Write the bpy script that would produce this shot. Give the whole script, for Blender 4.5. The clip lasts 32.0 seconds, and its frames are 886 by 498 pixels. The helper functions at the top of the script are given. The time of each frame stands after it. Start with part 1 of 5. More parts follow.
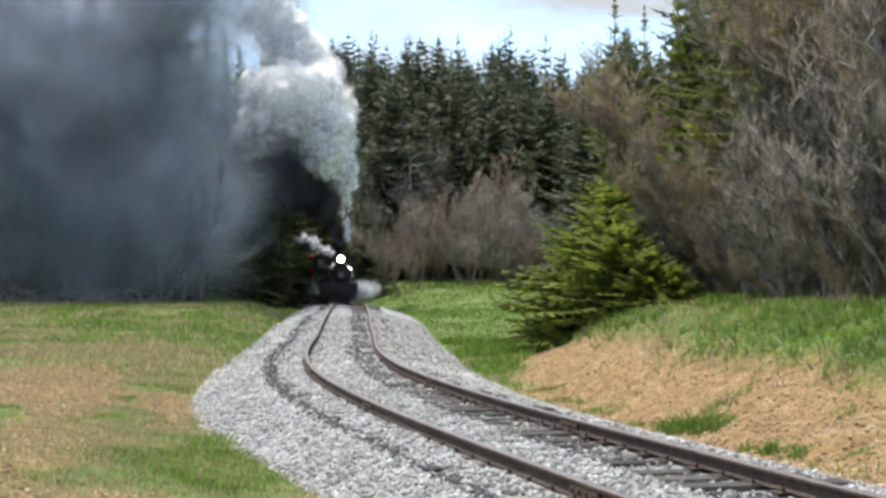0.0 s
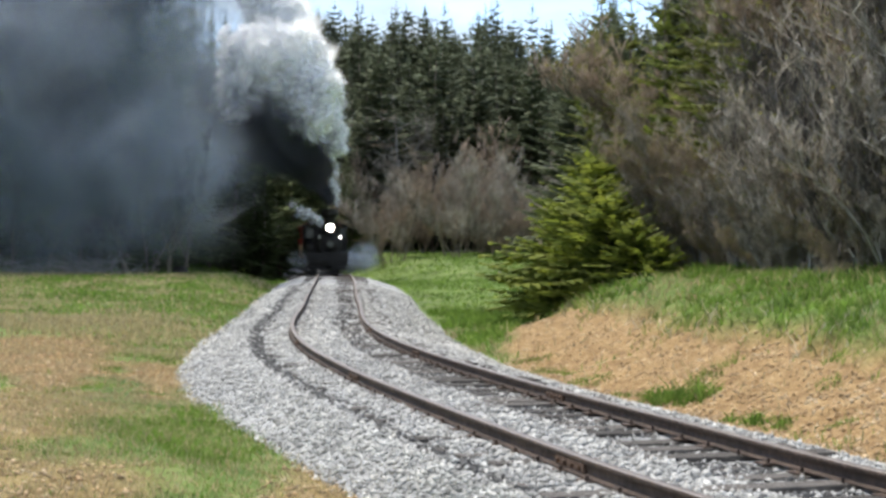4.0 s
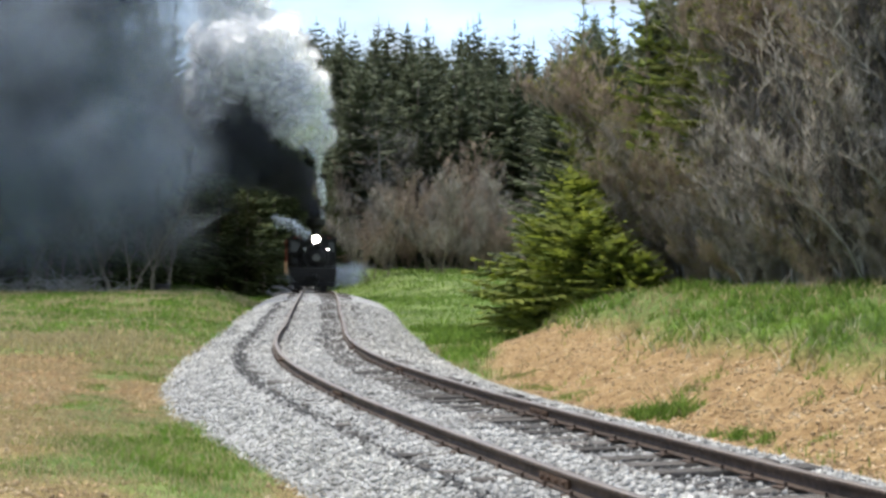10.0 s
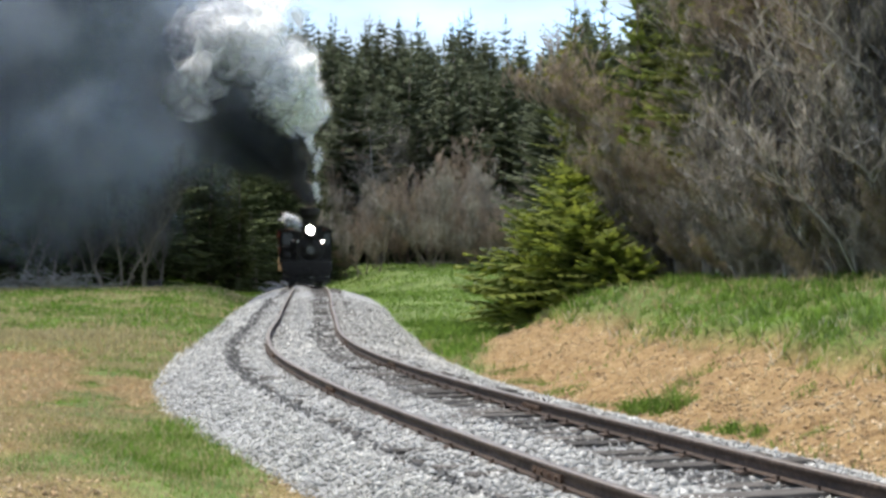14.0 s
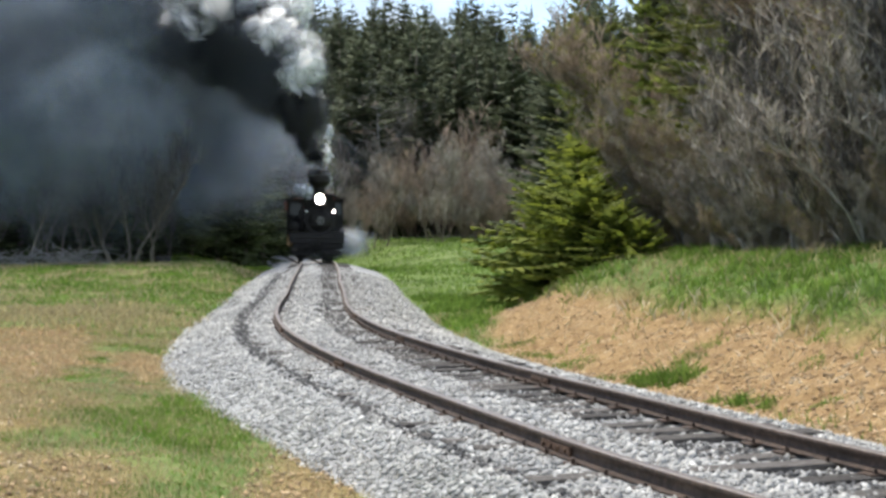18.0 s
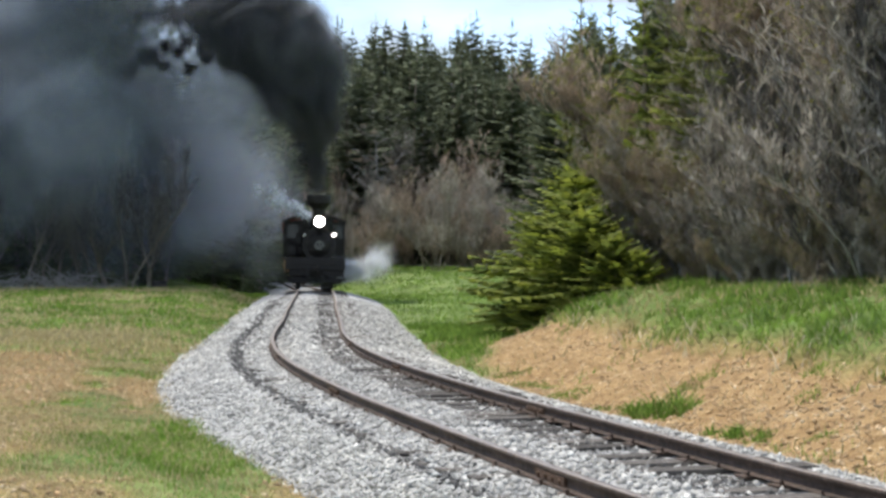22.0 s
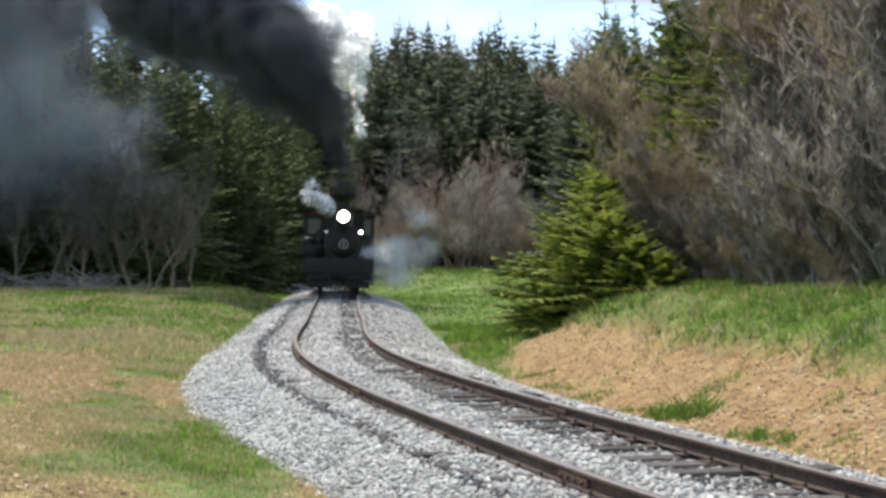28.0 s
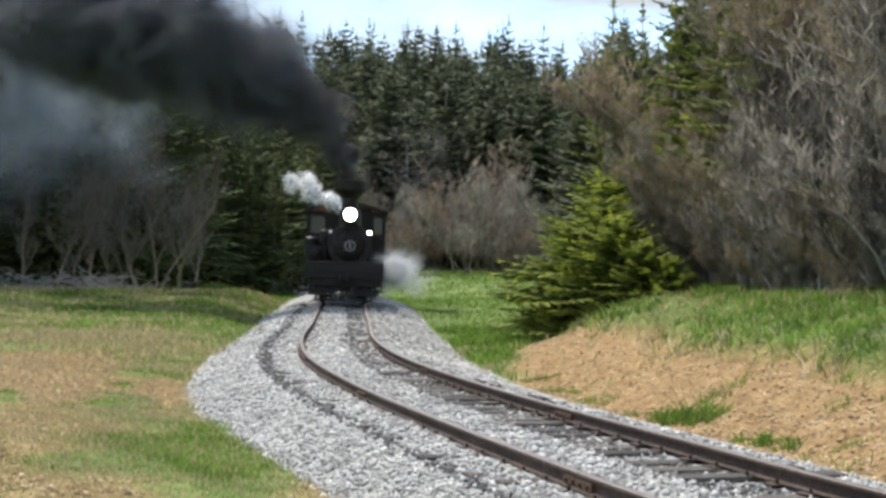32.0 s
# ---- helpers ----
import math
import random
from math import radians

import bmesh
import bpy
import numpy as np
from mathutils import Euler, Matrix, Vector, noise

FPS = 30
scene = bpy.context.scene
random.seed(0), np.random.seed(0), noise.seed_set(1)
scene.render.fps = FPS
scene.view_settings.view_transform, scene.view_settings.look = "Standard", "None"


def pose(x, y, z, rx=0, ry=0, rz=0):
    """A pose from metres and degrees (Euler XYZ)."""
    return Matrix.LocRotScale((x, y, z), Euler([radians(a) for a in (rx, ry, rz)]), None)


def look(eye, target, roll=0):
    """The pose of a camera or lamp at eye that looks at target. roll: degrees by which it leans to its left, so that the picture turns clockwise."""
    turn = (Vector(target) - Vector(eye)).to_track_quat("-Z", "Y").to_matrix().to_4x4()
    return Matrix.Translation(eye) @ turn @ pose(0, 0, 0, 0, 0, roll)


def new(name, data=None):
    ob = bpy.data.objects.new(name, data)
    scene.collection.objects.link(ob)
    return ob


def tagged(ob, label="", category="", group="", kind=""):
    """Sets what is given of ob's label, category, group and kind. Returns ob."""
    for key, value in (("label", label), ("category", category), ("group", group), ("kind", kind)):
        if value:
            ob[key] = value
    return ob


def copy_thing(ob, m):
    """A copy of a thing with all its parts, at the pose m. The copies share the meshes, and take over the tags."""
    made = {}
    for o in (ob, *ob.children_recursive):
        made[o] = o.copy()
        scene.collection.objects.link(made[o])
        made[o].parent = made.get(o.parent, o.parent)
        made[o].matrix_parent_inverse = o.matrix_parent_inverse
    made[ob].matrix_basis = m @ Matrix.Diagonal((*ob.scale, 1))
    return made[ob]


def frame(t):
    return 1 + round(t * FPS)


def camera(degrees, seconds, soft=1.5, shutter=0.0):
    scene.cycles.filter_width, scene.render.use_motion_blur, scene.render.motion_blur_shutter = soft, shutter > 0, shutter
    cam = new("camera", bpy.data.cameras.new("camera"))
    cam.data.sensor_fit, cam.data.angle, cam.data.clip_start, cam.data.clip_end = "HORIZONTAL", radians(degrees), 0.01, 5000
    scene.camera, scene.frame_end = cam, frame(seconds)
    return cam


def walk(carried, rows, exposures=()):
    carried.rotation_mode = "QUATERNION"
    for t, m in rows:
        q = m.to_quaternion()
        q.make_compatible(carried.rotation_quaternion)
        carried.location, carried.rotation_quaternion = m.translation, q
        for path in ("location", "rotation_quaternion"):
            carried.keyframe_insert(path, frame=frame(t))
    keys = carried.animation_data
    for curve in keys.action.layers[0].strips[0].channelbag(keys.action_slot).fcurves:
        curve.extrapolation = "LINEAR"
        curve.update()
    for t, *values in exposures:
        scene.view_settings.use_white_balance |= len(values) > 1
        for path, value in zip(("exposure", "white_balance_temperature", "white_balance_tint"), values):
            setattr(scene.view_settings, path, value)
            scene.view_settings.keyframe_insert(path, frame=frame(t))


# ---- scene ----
# ---------------------------------------------------------------- camera
EYE = (0.0, 0.0, 1.42)
cam = camera(28.385, 32.0, soft=3.2)
# seconds, tilt, lean and pan in degrees of the hand-held camera
VIEW = [
    (0, 90.798, 0.224, 1.643), (0.5, 90.529, 0.28, 1.626), (1, 90.632, 0.523, 1.453), (1.5, 90.523, 0.562, 1.375),
    (2, 90.637, 0.595, 1.271), (2.5, 90.618, 0.456, 1.22), (3, 90.423, 0.297, 1.02), (3.5, 90.011, 0.195, 1.171),
    (5.5, 89.662, 0.042, 1.144), (6, 89.5, 0.034, 1.161), (6.5, 89.763, 0.045, 1.03), (7, 90.493, 0.345, 1.111),
    (7.5, 90.594, 0.348, 0.963), (8, 90.715, 0.045, 1.071), (8.5, 90.683, 0.197, 0.864), (9, 90.584, 0.274, 0.806),
    (9.5, 90.323, 0.359, 0.737), (10, 90.374, 0.377, 0.642), (10.5, 90.006, 0.425, 0.775), (11, 90.247, 0.289, 0.765),
    (11.5, 90.115, 0.065, 0.469), (12, 90.27, 0.261, 0.505), (12.5, 90.255, 0.331, 0.413), (13, 89.945, 0.5, -0),
    (13.5, 90.229, 0.609, 0.178), (14, 90.213, 0.602, 0.382), (14.5, 89.735, 0.577, 0.583), (15, 89.146, 0.735, 0.851),
    (15.5, 89.1, 1.045, 0.71), (17.5, 89.075, 1.082, 0.551), (18, 89.359, 0.962, 0.636), (18.5, 89.194, 0.729, 0.438),
    (19, 89.158, 0.541, 0.781), (19.5, 89.564, 0.303, 0.71), (20, 89.551, 0.388, 0.621), (20.5, 89.797, 0.176, 0.95),
    (21, 89.778, 0.384, 0.549), (21.5, 90, 0.397, 0.674), (22, 90.296, 0.237, 0.541), (22.5, 90.632, 0.031, 0.385),
    (23, 90.645, -0.047, 0.31), (23.5, 90.977, -0.242, 0.434), (24, 91, -0.594, 0.526), (24.5, 90.717, -0.471, 0.798),
    (26.5, 90.622, -0.841, 1.014), (27, 90.6, -0.618, 1.351), (27.5, 90.116, -0.097, 1.529), (28, 90.338, 0.15, 1.29),
    (28.5, 90.156, 0.411, 1.466), (29, 90.106, 0.046, 1.591), (29.5, 89.803, -0.027, 1.672), (30, 90.011, -0.106, 1.55),
    (30.5, 90.14, -0.1, 1.441), (31, 90.152, -0.123, 1.435), (31.5, 90.245, -0.175, 1.434), (32, 90.431, -0.314, 1.508),
]

walk(cam, [(t, pose(*EYE, rx, ry, rz)) for t, rx, ry, rz in VIEW])

# ---------------------------------------------------------------- light
SUN_UP, SUN_FROM = 60.0, -36.0     # elevation, and bearing clockwise from +y
scene.view_settings.exposure = 0.52
scene.cycles.transparent_max_bounces, scene.cycles.diffuse_bounces = 80, 6
sun_dir = Vector((math.sin(radians(SUN_FROM)) * math.cos(radians(SUN_UP)),
                  math.cos(radians(SUN_FROM)) * math.cos(radians(SUN_UP)), math.sin(radians(SUN_UP))))
sun = new("sun", bpy.data.lights.new("sun", "SUN"))
sun.data.energy, sun.data.angle, sun.data.color = 3.8, radians(0.6), (1.0, 0.95, 0.87)
sun.matrix_basis = look(sun_dir * 50, (0, 0, 0))

world = bpy.data.worlds.new("sky")
scene.world = world
world.use_nodes = True
wt = world.node_tree
wt.nodes.clear()


def wnode(kind, **values):
    n = wt.nodes.new(kind)
    for k, v in values.items():
        n.inputs[k].default_value = v
    return n


sky = wt.nodes.new("ShaderNodeTexSky")
sky.sky_type, sky.sun_disc = "NISHITA", False
sky.sun_elevation, sky.sun_rotation = radians(SUN_UP), radians(SUN_FROM)
sky.air_density, sky.dust_density, sky.ozone_density = 0.75, 0.05, 2.0
geo = wt.nodes.new("ShaderNodeTexCoord")
stretch = wt.nodes.new("ShaderNodeMapping")
stretch.inputs["Scale"].default_value = (9.0, 9.0, 26.0)
puffy = wnode("ShaderNodeTexNoise", Scale=1.0, Detail=7.0, Roughness=0.55)
bank = wt.nodes.new("ShaderNodeMapRange")
bank.inputs["From Min"].default_value, bank.inputs["From Max"].default_value = 0.34, 0.62
cloud = wnode("ShaderNodeMix")
cloud.data_type = "RGBA"
cloud.inputs["B"].default_value = (2.25, 2.38, 2.52, 1)
back = wnode("ShaderNodeBackground", Strength=0.21)
out = wt.nodes.new("ShaderNodeOutputWorld")
wt.links.new(geo.outputs["Generated"], stretch.inputs["Vector"])
wt.links.new(stretch.outputs["Vector"], puffy.inputs["Vector"])
wt.links.new(puffy.outputs["Fac"], bank.inputs["Value"])
wt.links.new(bank.outputs["Result"], cloud.inputs["Factor"])
wt.links.new(sky.outputs["Color"], cloud.inputs["A"])
wt.links.new(cloud.outputs["Result"], back.inputs["Color"])
wt.links.new(back.outputs["Background"], out.inputs["Surface"])


# ---------------------------------------------------------------- materials
def mat(name, stops, scale=8.0, rough=0.8, metal=0.0, bump=0.0, bump_scale=None, detail=6.0, big=0.0, big_scale=0.4,
        random_by="", spread=0.0, coords="Object", through_light=0.0, stretch_by=(1, 1, 1), sheen=0.3):
    """Colour from a noise ramp, darkened and lightened by a larger noise, with fine relief."""
    m = bpy.data.materials.new(name)
    m.use_nodes = True
    nt = m.node_tree
    nt.nodes.clear()
    N, L = nt.nodes.new, nt.links.new
    o, b = N("ShaderNodeOutputMaterial"), N("ShaderNodeBsdfPrincipled")
    b.inputs["Roughness"].default_value, b.inputs["Metallic"].default_value = rough, metal
    b.inputs["Specular IOR Level"].default_value = sheen
    c = N("ShaderNodeTexCoord")
    mp = N("ShaderNodeMapping")
    mp.inputs["Scale"].default_value = stretch_by
    L(c.outputs[coords], mp.inputs["Vector"])
    n = N("ShaderNodeTexNoise")
    n.inputs["Scale"].default_value, n.inputs["Detail"].default_value, n.inputs["Roughness"].default_value = scale, detail, 0.65
    L(mp.outputs["Vector"], n.inputs["Vector"])
    r = N("ShaderNodeValToRGB")
    els = r.color_ramp.elements
    lo, hi = 0.3, 0.7
    for i, col in enumerate(stops):
        p = lo + (hi - lo) * i / max(1, len(stops) - 1)
        e = els[i] if i < 2 else els.new(p)
        e.position, e.color = p, (*col, 1)
    L(n.outputs["Fac"], r.inputs["Fac"])
    color = r.outputs["Color"]
    if big or spread:
        h = N("ShaderNodeHueSaturation")
        L(color, h.inputs["Color"])
        color = h.outputs["Color"]
        value = None
        if big:
            n2 = N("ShaderNodeTexNoise")
            n2.inputs["Scale"].default_value, n2.inputs["Detail"].default_value = big_scale, 3.0
            L(mp.outputs["Vector"], n2.inputs["Vector"])
            k = N("ShaderNodeMapRange")
            k.inputs["From Min"].default_value, k.inputs["From Max"].default_value = 0.3, 0.7
            k.inputs["To Min"].default_value, k.inputs["To Max"].default_value = 1 - big, 1 + big
            L(n2.outputs["Fac"], k.inputs["Value"])
            value = k.outputs["Result"]
        if spread:
            if random_by == "island":
                g = N("ShaderNodeNewGeometry")
                rnd = g.outputs["Random Per Island"]
            else:
                g = N("ShaderNodeObjectInfo")
                rnd = g.outputs["Random"]
            k = N("ShaderNodeMapRange")
            k.inputs["To Min"].default_value, k.inputs["To Max"].default_value = 1 - spread, 1 + spread
            L(rnd, k.inputs["Value"])
            if value is None:
                value = k.outputs["Result"]
            else:
                mu = N("ShaderNodeMath")
                mu.operation = "MULTIPLY"
                L(value, mu.inputs[0])
                L(k.outputs["Result"], mu.inputs[1])
                value = mu.outputs["Value"]
        L(value, h.inputs["Value"])
    L(color, b.inputs["Base Color"])
    if bump:
        n3 = N("ShaderNodeTexNoise")
        n3.inputs["Scale"].default_value, n3.inputs["Detail"].default_value = bump_scale or scale * 3, 4.0
        L(mp.outputs["Vector"], n3.inputs["Vector"])
        bp = N("ShaderNodeBump")
        bp.inputs["Strength"].default_value, bp.inputs["Distance"].default_value = bump, 0.02
        L(n3.outputs["Fac"], bp.inputs["Height"])
        L(bp.outputs["Normal"], b.inputs["Normal"])
    shader = b.outputs["BSDF"]
    if through_light:
        tr = N("ShaderNodeBsdfTranslucent")
        L(color, tr.inputs["Color"])
        mx = N("ShaderNodeMixShader")
        mx.inputs["Fac"].default_value = through_light
        L(shader, mx.inputs[1])
        L(tr.outputs["BSDF"], mx.inputs[2])
        shader = mx.outputs["Shader"]
    L(shader, o.inputs["Surface"])
    return m


def glow(name, color, strength):
    m = bpy.data.materials.new(name)
    m.use_nodes = True
    b = m.node_tree.nodes["Principled BSDF"]
    b.inputs["Base Color"].default_value = (*color, 1)
    b.inputs["Emission Color"].default_value = (*color, 1)
    b.inputs["Emission Strength"].default_value = strength
    return m


def vapour(name, colors, opacity, through_light):
    """Veils of soot or droplets that let part of the light past, most of all at their rims."""
    m = bpy.data.materials.new(name)
    m.use_nodes = True
    nt = m.node_tree
    nt.nodes.clear()
    N, L = nt.nodes.new, nt.links.new
    o = N("ShaderNodeOutputMaterial")
    g = N("ShaderNodeNewGeometry")
    r = N("ShaderNodeValToRGB")
    r.color_ramp.elements[0].color, r.color_ramp.elements[1].color = (*colors[0], 1), (*colors[1], 1)
    L(g.outputs["Random Per Island"], r.inputs["Fac"])
    d, t, clear = N("ShaderNodeBsdfDiffuse"), N("ShaderNodeBsdfTranslucent"), N("ShaderNodeBsdfTransparent")
    L(r.outputs["Color"], d.inputs["Color"])
    L(r.outputs["Color"], t.inputs["Color"])
    m1, m2 = N("ShaderNodeMixShader"), N("ShaderNodeMixShader")
    m1.inputs["Fac"].default_value = through_light
    att, soft = N("ShaderNodeAttribute"), N("ShaderNodeMapRange")
    att.attribute_name, soft.interpolation_type = "core", "SMOOTHSTEP"
    soft.inputs["To Max"].default_value = opacity
    L(att.outputs["Fac"], soft.inputs["Value"])
    L(soft.outputs["Result"], m2.inputs["Fac"])
    L(d.outputs["BSDF"], m1.inputs[1])
    L(t.outputs["BSDF"], m1.inputs[2])
    L(clear.outputs["BSDF"], m2.inputs[1])
    L(m1.outputs["Shader"], m2.inputs[2])
    L(m2.outputs["Shader"], o.inputs["Surface"])
    return m


GRASS = mat("spring_grass", [(0.095, 0.168, 0.028), (0.155, 0.25, 0.045), (0.25, 0.33, 0.09)], 3.0, 0.75, big=0.3, big_scale=0.6, random_by="island", spread=0.45, through_light=0.5, sheen=0.12)
STRAW = mat("dry_grass", [(0.34, 0.27, 0.14), (0.54, 0.45, 0.26)], 5.0, 0.85, random_by="island", spread=0.35, through_light=0.4)
DEADWEED = mat("grey_dead_weeds", [(0.5, 0.44, 0.32), (0.72, 0.65, 0.51)], 5.0, 0.9, random_by="island", spread=0.35, through_light=0.5)
STONE = mat("grey_limestone", [(0.25, 0.246, 0.23), (0.44, 0.432, 0.405), (0.66, 0.65, 0.61)], 4.0, 0.85, bump=0.3, bump_scale=60, random_by="island", spread=0.45, big=0.1, big_scale=0.5)
CLOD = mat("clay_clods", [(0.28, 0.185, 0.1), (0.46, 0.325, 0.18), (0.72, 0.6, 0.42)], 4.0, 0.95, bump=0.3, bump_scale=50, random_by="island", spread=0.5)
GREYROCK = mat("pale_field_stone", [(0.3, 0.28, 0.24), (0.5, 0.47, 0.42)], 6.0, 0.9, bump=0.4, random_by="island", spread=0.3)
TIE = mat("weathered_tie_wood", [(0.05, 0.044, 0.04), (0.105, 0.094, 0.084), (0.2, 0.184, 0.165)], 9.0, 0.9, bump=0.6, bump_scale=40, spread=0.4, stretch_by=(0.6, 6, 6))
RUST = mat("rusty_rail_steel", [(0.042, 0.029, 0.022), (0.08, 0.055, 0.041), (0.135, 0.092, 0.068)], 14.0, 0.75, 0.2, bump=0.3, bump_scale=70, big=0.25, big_scale=1.2)
SHINE = mat("worn_rail_head", [(0.2, 0.165, 0.14), (0.32, 0.27, 0.23)], 10.0, 0.42, 0.7, bump=0.15, bump_scale=90)
JOINT = mat("rust_brown_joint_bar", [(0.075, 0.045, 0.03), (0.14, 0.085, 0.055)], 18.0, 0.75, 0.2, bump=0.3)
IRON = mat("sooty_black_iron", [(0.011, 0.009, 0.008), (0.022, 0.019, 0.017), (0.038, 0.033, 0.03)], 5.0, 0.55, 0.2, bump=0.2, bump_scale=30, big=0.3, big_scale=1.0)
IRON2 = mat("dull_grey_black_paint", [(0.017, 0.015, 0.014), (0.034, 0.03, 0.028)], 4.0, 0.6, 0.1, bump=0.15, bump_scale=25, big=0.3)
REDPAINT = mat("dusty_red_paint", [(0.2, 0.03, 0.02), (0.32, 0.06, 0.04)], 3.0, 0.5, big=0.2)
TAN = mat("faded_tan_wood", [(0.42, 0.26, 0.13), (0.55, 0.36, 0.2)], 4.0, 0.7, big=0.2)
WHITE = mat("grimy_white_paint", [(0.2, 0.2, 0.19), (0.32, 0.31, 0.29)], 6.0, 0.8)
PALE = mat("white_board_paint", [(0.68, 0.68, 0.66), (0.8, 0.8, 0.78)], 6.0, 0.6)
GLASS = mat("dark_window_glass", [(0.02, 0.022, 0.025), (0.03, 0.032, 0.035)], 2.0, 0.08)
BARK = mat("grey_brown_bark", [(0.13, 0.105, 0.08), (0.23, 0.19, 0.15), (0.34, 0.295, 0.24)], 6.0, 0.9, bump=0.6, bump_scale=25, spread=0.25, stretch_by=(1, 1, 0.25))
TWIG = mat("bare_twigs", [(0.21, 0.186, 0.16), (0.37, 0.334, 0.292), (0.59, 0.545, 0.485)], 0.9, 0.9, random_by="island", spread=0.5, big=0.25, big_scale=0.7, through_light=0.3, sheen=0.1)
TWIG_RED = mat("budding_reddish_twigs", [(0.22, 0.172, 0.138), (0.36, 0.288, 0.232), (0.5, 0.412, 0.335)], 0.9, 0.9, random_by="island", spread=0.5, big=0.25, big_scale=0.7, through_light=0.3, sheen=0.1)
TWIG_DARK = mat("dark_bare_twigs", [(0.085, 0.078, 0.073), (0.145, 0.134, 0.125), (0.22, 0.203, 0.19)], 0.9, 0.9, random_by="island", spread=0.4, big=0.25, big_scale=0.7)
DEADWOOD = mat("silver_dead_wood", [(0.25, 0.238, 0.222), (0.45, 0.432, 0.405)], 5.0, 0.9, bump=0.4)
BUDS = mat("fresh_spring_buds", [(0.2, 0.19, 0.05), (0.3, 0.3, 0.08)], 2.0, 0.8, random_by="island", spread=0.4, through_light=0.3)
NEEDLE = mat("spruce_needles", [(0.085, 0.118, 0.03), (0.16, 0.2, 0.048), (0.26, 0.285, 0.075)], 1.1, 0.75, random_by="island", spread=0.4, big=0.25, big_scale=0.5, through_light=0.42, sheen=0.08)
NEEDLE_OLIVE = mat("olive_spruce_needles", [(0.12, 0.14, 0.048), (0.2, 0.215, 0.075), (0.29, 0.29, 0.11)], 1.1, 0.8, random_by="island", spread=0.4, big=0.25, big_scale=0.5, through_light=0.35, sheen=0.08)
NEEDLE_TIP = mat("sunny_needle_tips", [(0.17, 0.22, 0.03), (0.29, 0.32, 0.055)], 1.5, 0.7, random_by="island", spread=0.3, through_light=0.45)
NEEDLE_FAR = mat("dark_forest_needles", [(0.08, 0.096, 0.062), (0.13, 0.148, 0.094), (0.185, 0.2, 0.13)], 0.5, 0.9, random_by="island", spread=0.35, big=0.2, big_scale=0.2, sheen=0.03, through_light=0.2)
NEEDLE_EDGE = mat("shady_spruce_needles", [(0.08, 0.1, 0.052), (0.12, 0.145, 0.068), (0.165, 0.19, 0.085)], 0.6, 0.9, random_by="island", spread=0.3, big=0.2, big_scale=0.3, sheen=0.03, through_light=0.25)
SOOT = vapour("coal_smoke", ((0.075, 0.073, 0.075), (0.18, 0.177, 0.182)), 0.6, 0.5)
SMOKE = vapour("spreading_smoke", ((0.1, 0.107, 0.122), (0.22, 0.232, 0.258)), 0.4, 0.5)
PALE_SMOKE = vapour("thinning_smoke", ((0.28, 0.296, 0.328), (0.48, 0.505, 0.545)), 0.3, 0.5)
HAZE = vapour("thin_smoke", ((0.27, 0.315, 0.385), (0.41, 0.465, 0.55)), 0.12, 0.5)
WISPSTEAM = vapour("wispy_steam", ((0.9, 0.91, 0.93), (0.98, 0.98, 0.98)), 0.42, 0.5)
STEAM = vapour("white_steam", ((0.97, 0.975, 0.98), (1.0, 1.0, 1.0)), 0.8, 0.8)
THINSTEAM = vapour("thin_white_steam", ((0.84, 0.87, 0.92), (0.94, 0.95, 0.96)), 0.1, 0.5)


# ---------------------------------------------------------------- mesh helpers
def part(name, bm, material, parent=None, label="", smooth=False):
    """Links a bmesh (or a tuple of points and faces) as one mesh object under a thing."""
    me = bpy.data.meshes.new(name)
    if isinstance(bm, tuple):
        me.from_pydata(bm[0], [], bm[1])
    else:
        bm.normal_update()
        bm.to_mesh(me)
        bm.free()
    for m in material if isinstance(material, (list, tuple)) else (material,):
        me.materials.append(m)
    if smooth:
        me.polygons.foreach_set("use_smooth", [True] * len(me.polygons))
    ob = new(name, me)
    ob.parent = parent
    if label:
        tagged(ob, label)
    return ob


def thing(name, label, category, m=None, group="", kind=""):
    ob = new(name)
    ob.empty_display_size = 0.2
    if m is not None:
        ob.matrix_basis = m
    return tagged(ob, label, category, group, kind)


def box(bm, x0, x1, y0, y1, z0, z1, bevel=0.0):
    made = bmesh.ops.create_cube(bm, size=1.0, matrix=Matrix.Translation(((x0 + x1) / 2, (y0 + y1) / 2, (z0 + z1) / 2)) @ Matrix.Diagonal((x1 - x0, y1 - y0, z1 - z0, 1)))
    if bevel:
        edges = list({e for v in made["verts"] for e in v.link_edges})
        bmesh.ops.bevel(bm, geom=edges, offset=bevel, segments=2, affect="EDGES", profile=0.5)
    return bm


def rod(bm, a, b, r0, r1=None, sides=10, caps=True):
    a, b = Vector(a), Vector(b)
    r1 = r0 if r1 is None else r1
    q = (b - a).to_track_quat("Z", "Y").to_matrix().to_4x4()
    bmesh.ops.create_cone(bm, cap_ends=caps, segments=sides, radius1=r0, radius2=r1, depth=(b - a).length, matrix=Matrix.Translation((a + b) / 2) @ q)
    return bm


def lathe(bm, profile, m, sides=28):
    """Turns (radius, height) pairs about z and places the form by m."""
    rings = []
    for r, h in profile:
        rings.append([bm.verts.new(m @ Vector((r * math.cos(2 * math.pi * k / sides), r * math.sin(2 * math.pi * k / sides), h))) for k in range(sides)])
    for lo, hi in zip(rings[:-1], rings[1:]):
        for k in range(sides):
            bm.faces.new((lo[k], lo[(k + 1) % sides], hi[(k + 1) % sides], hi[k]))
    bm.faces.new(rings[0][::-1])
    bm.faces.new(rings[-1])
    return bm


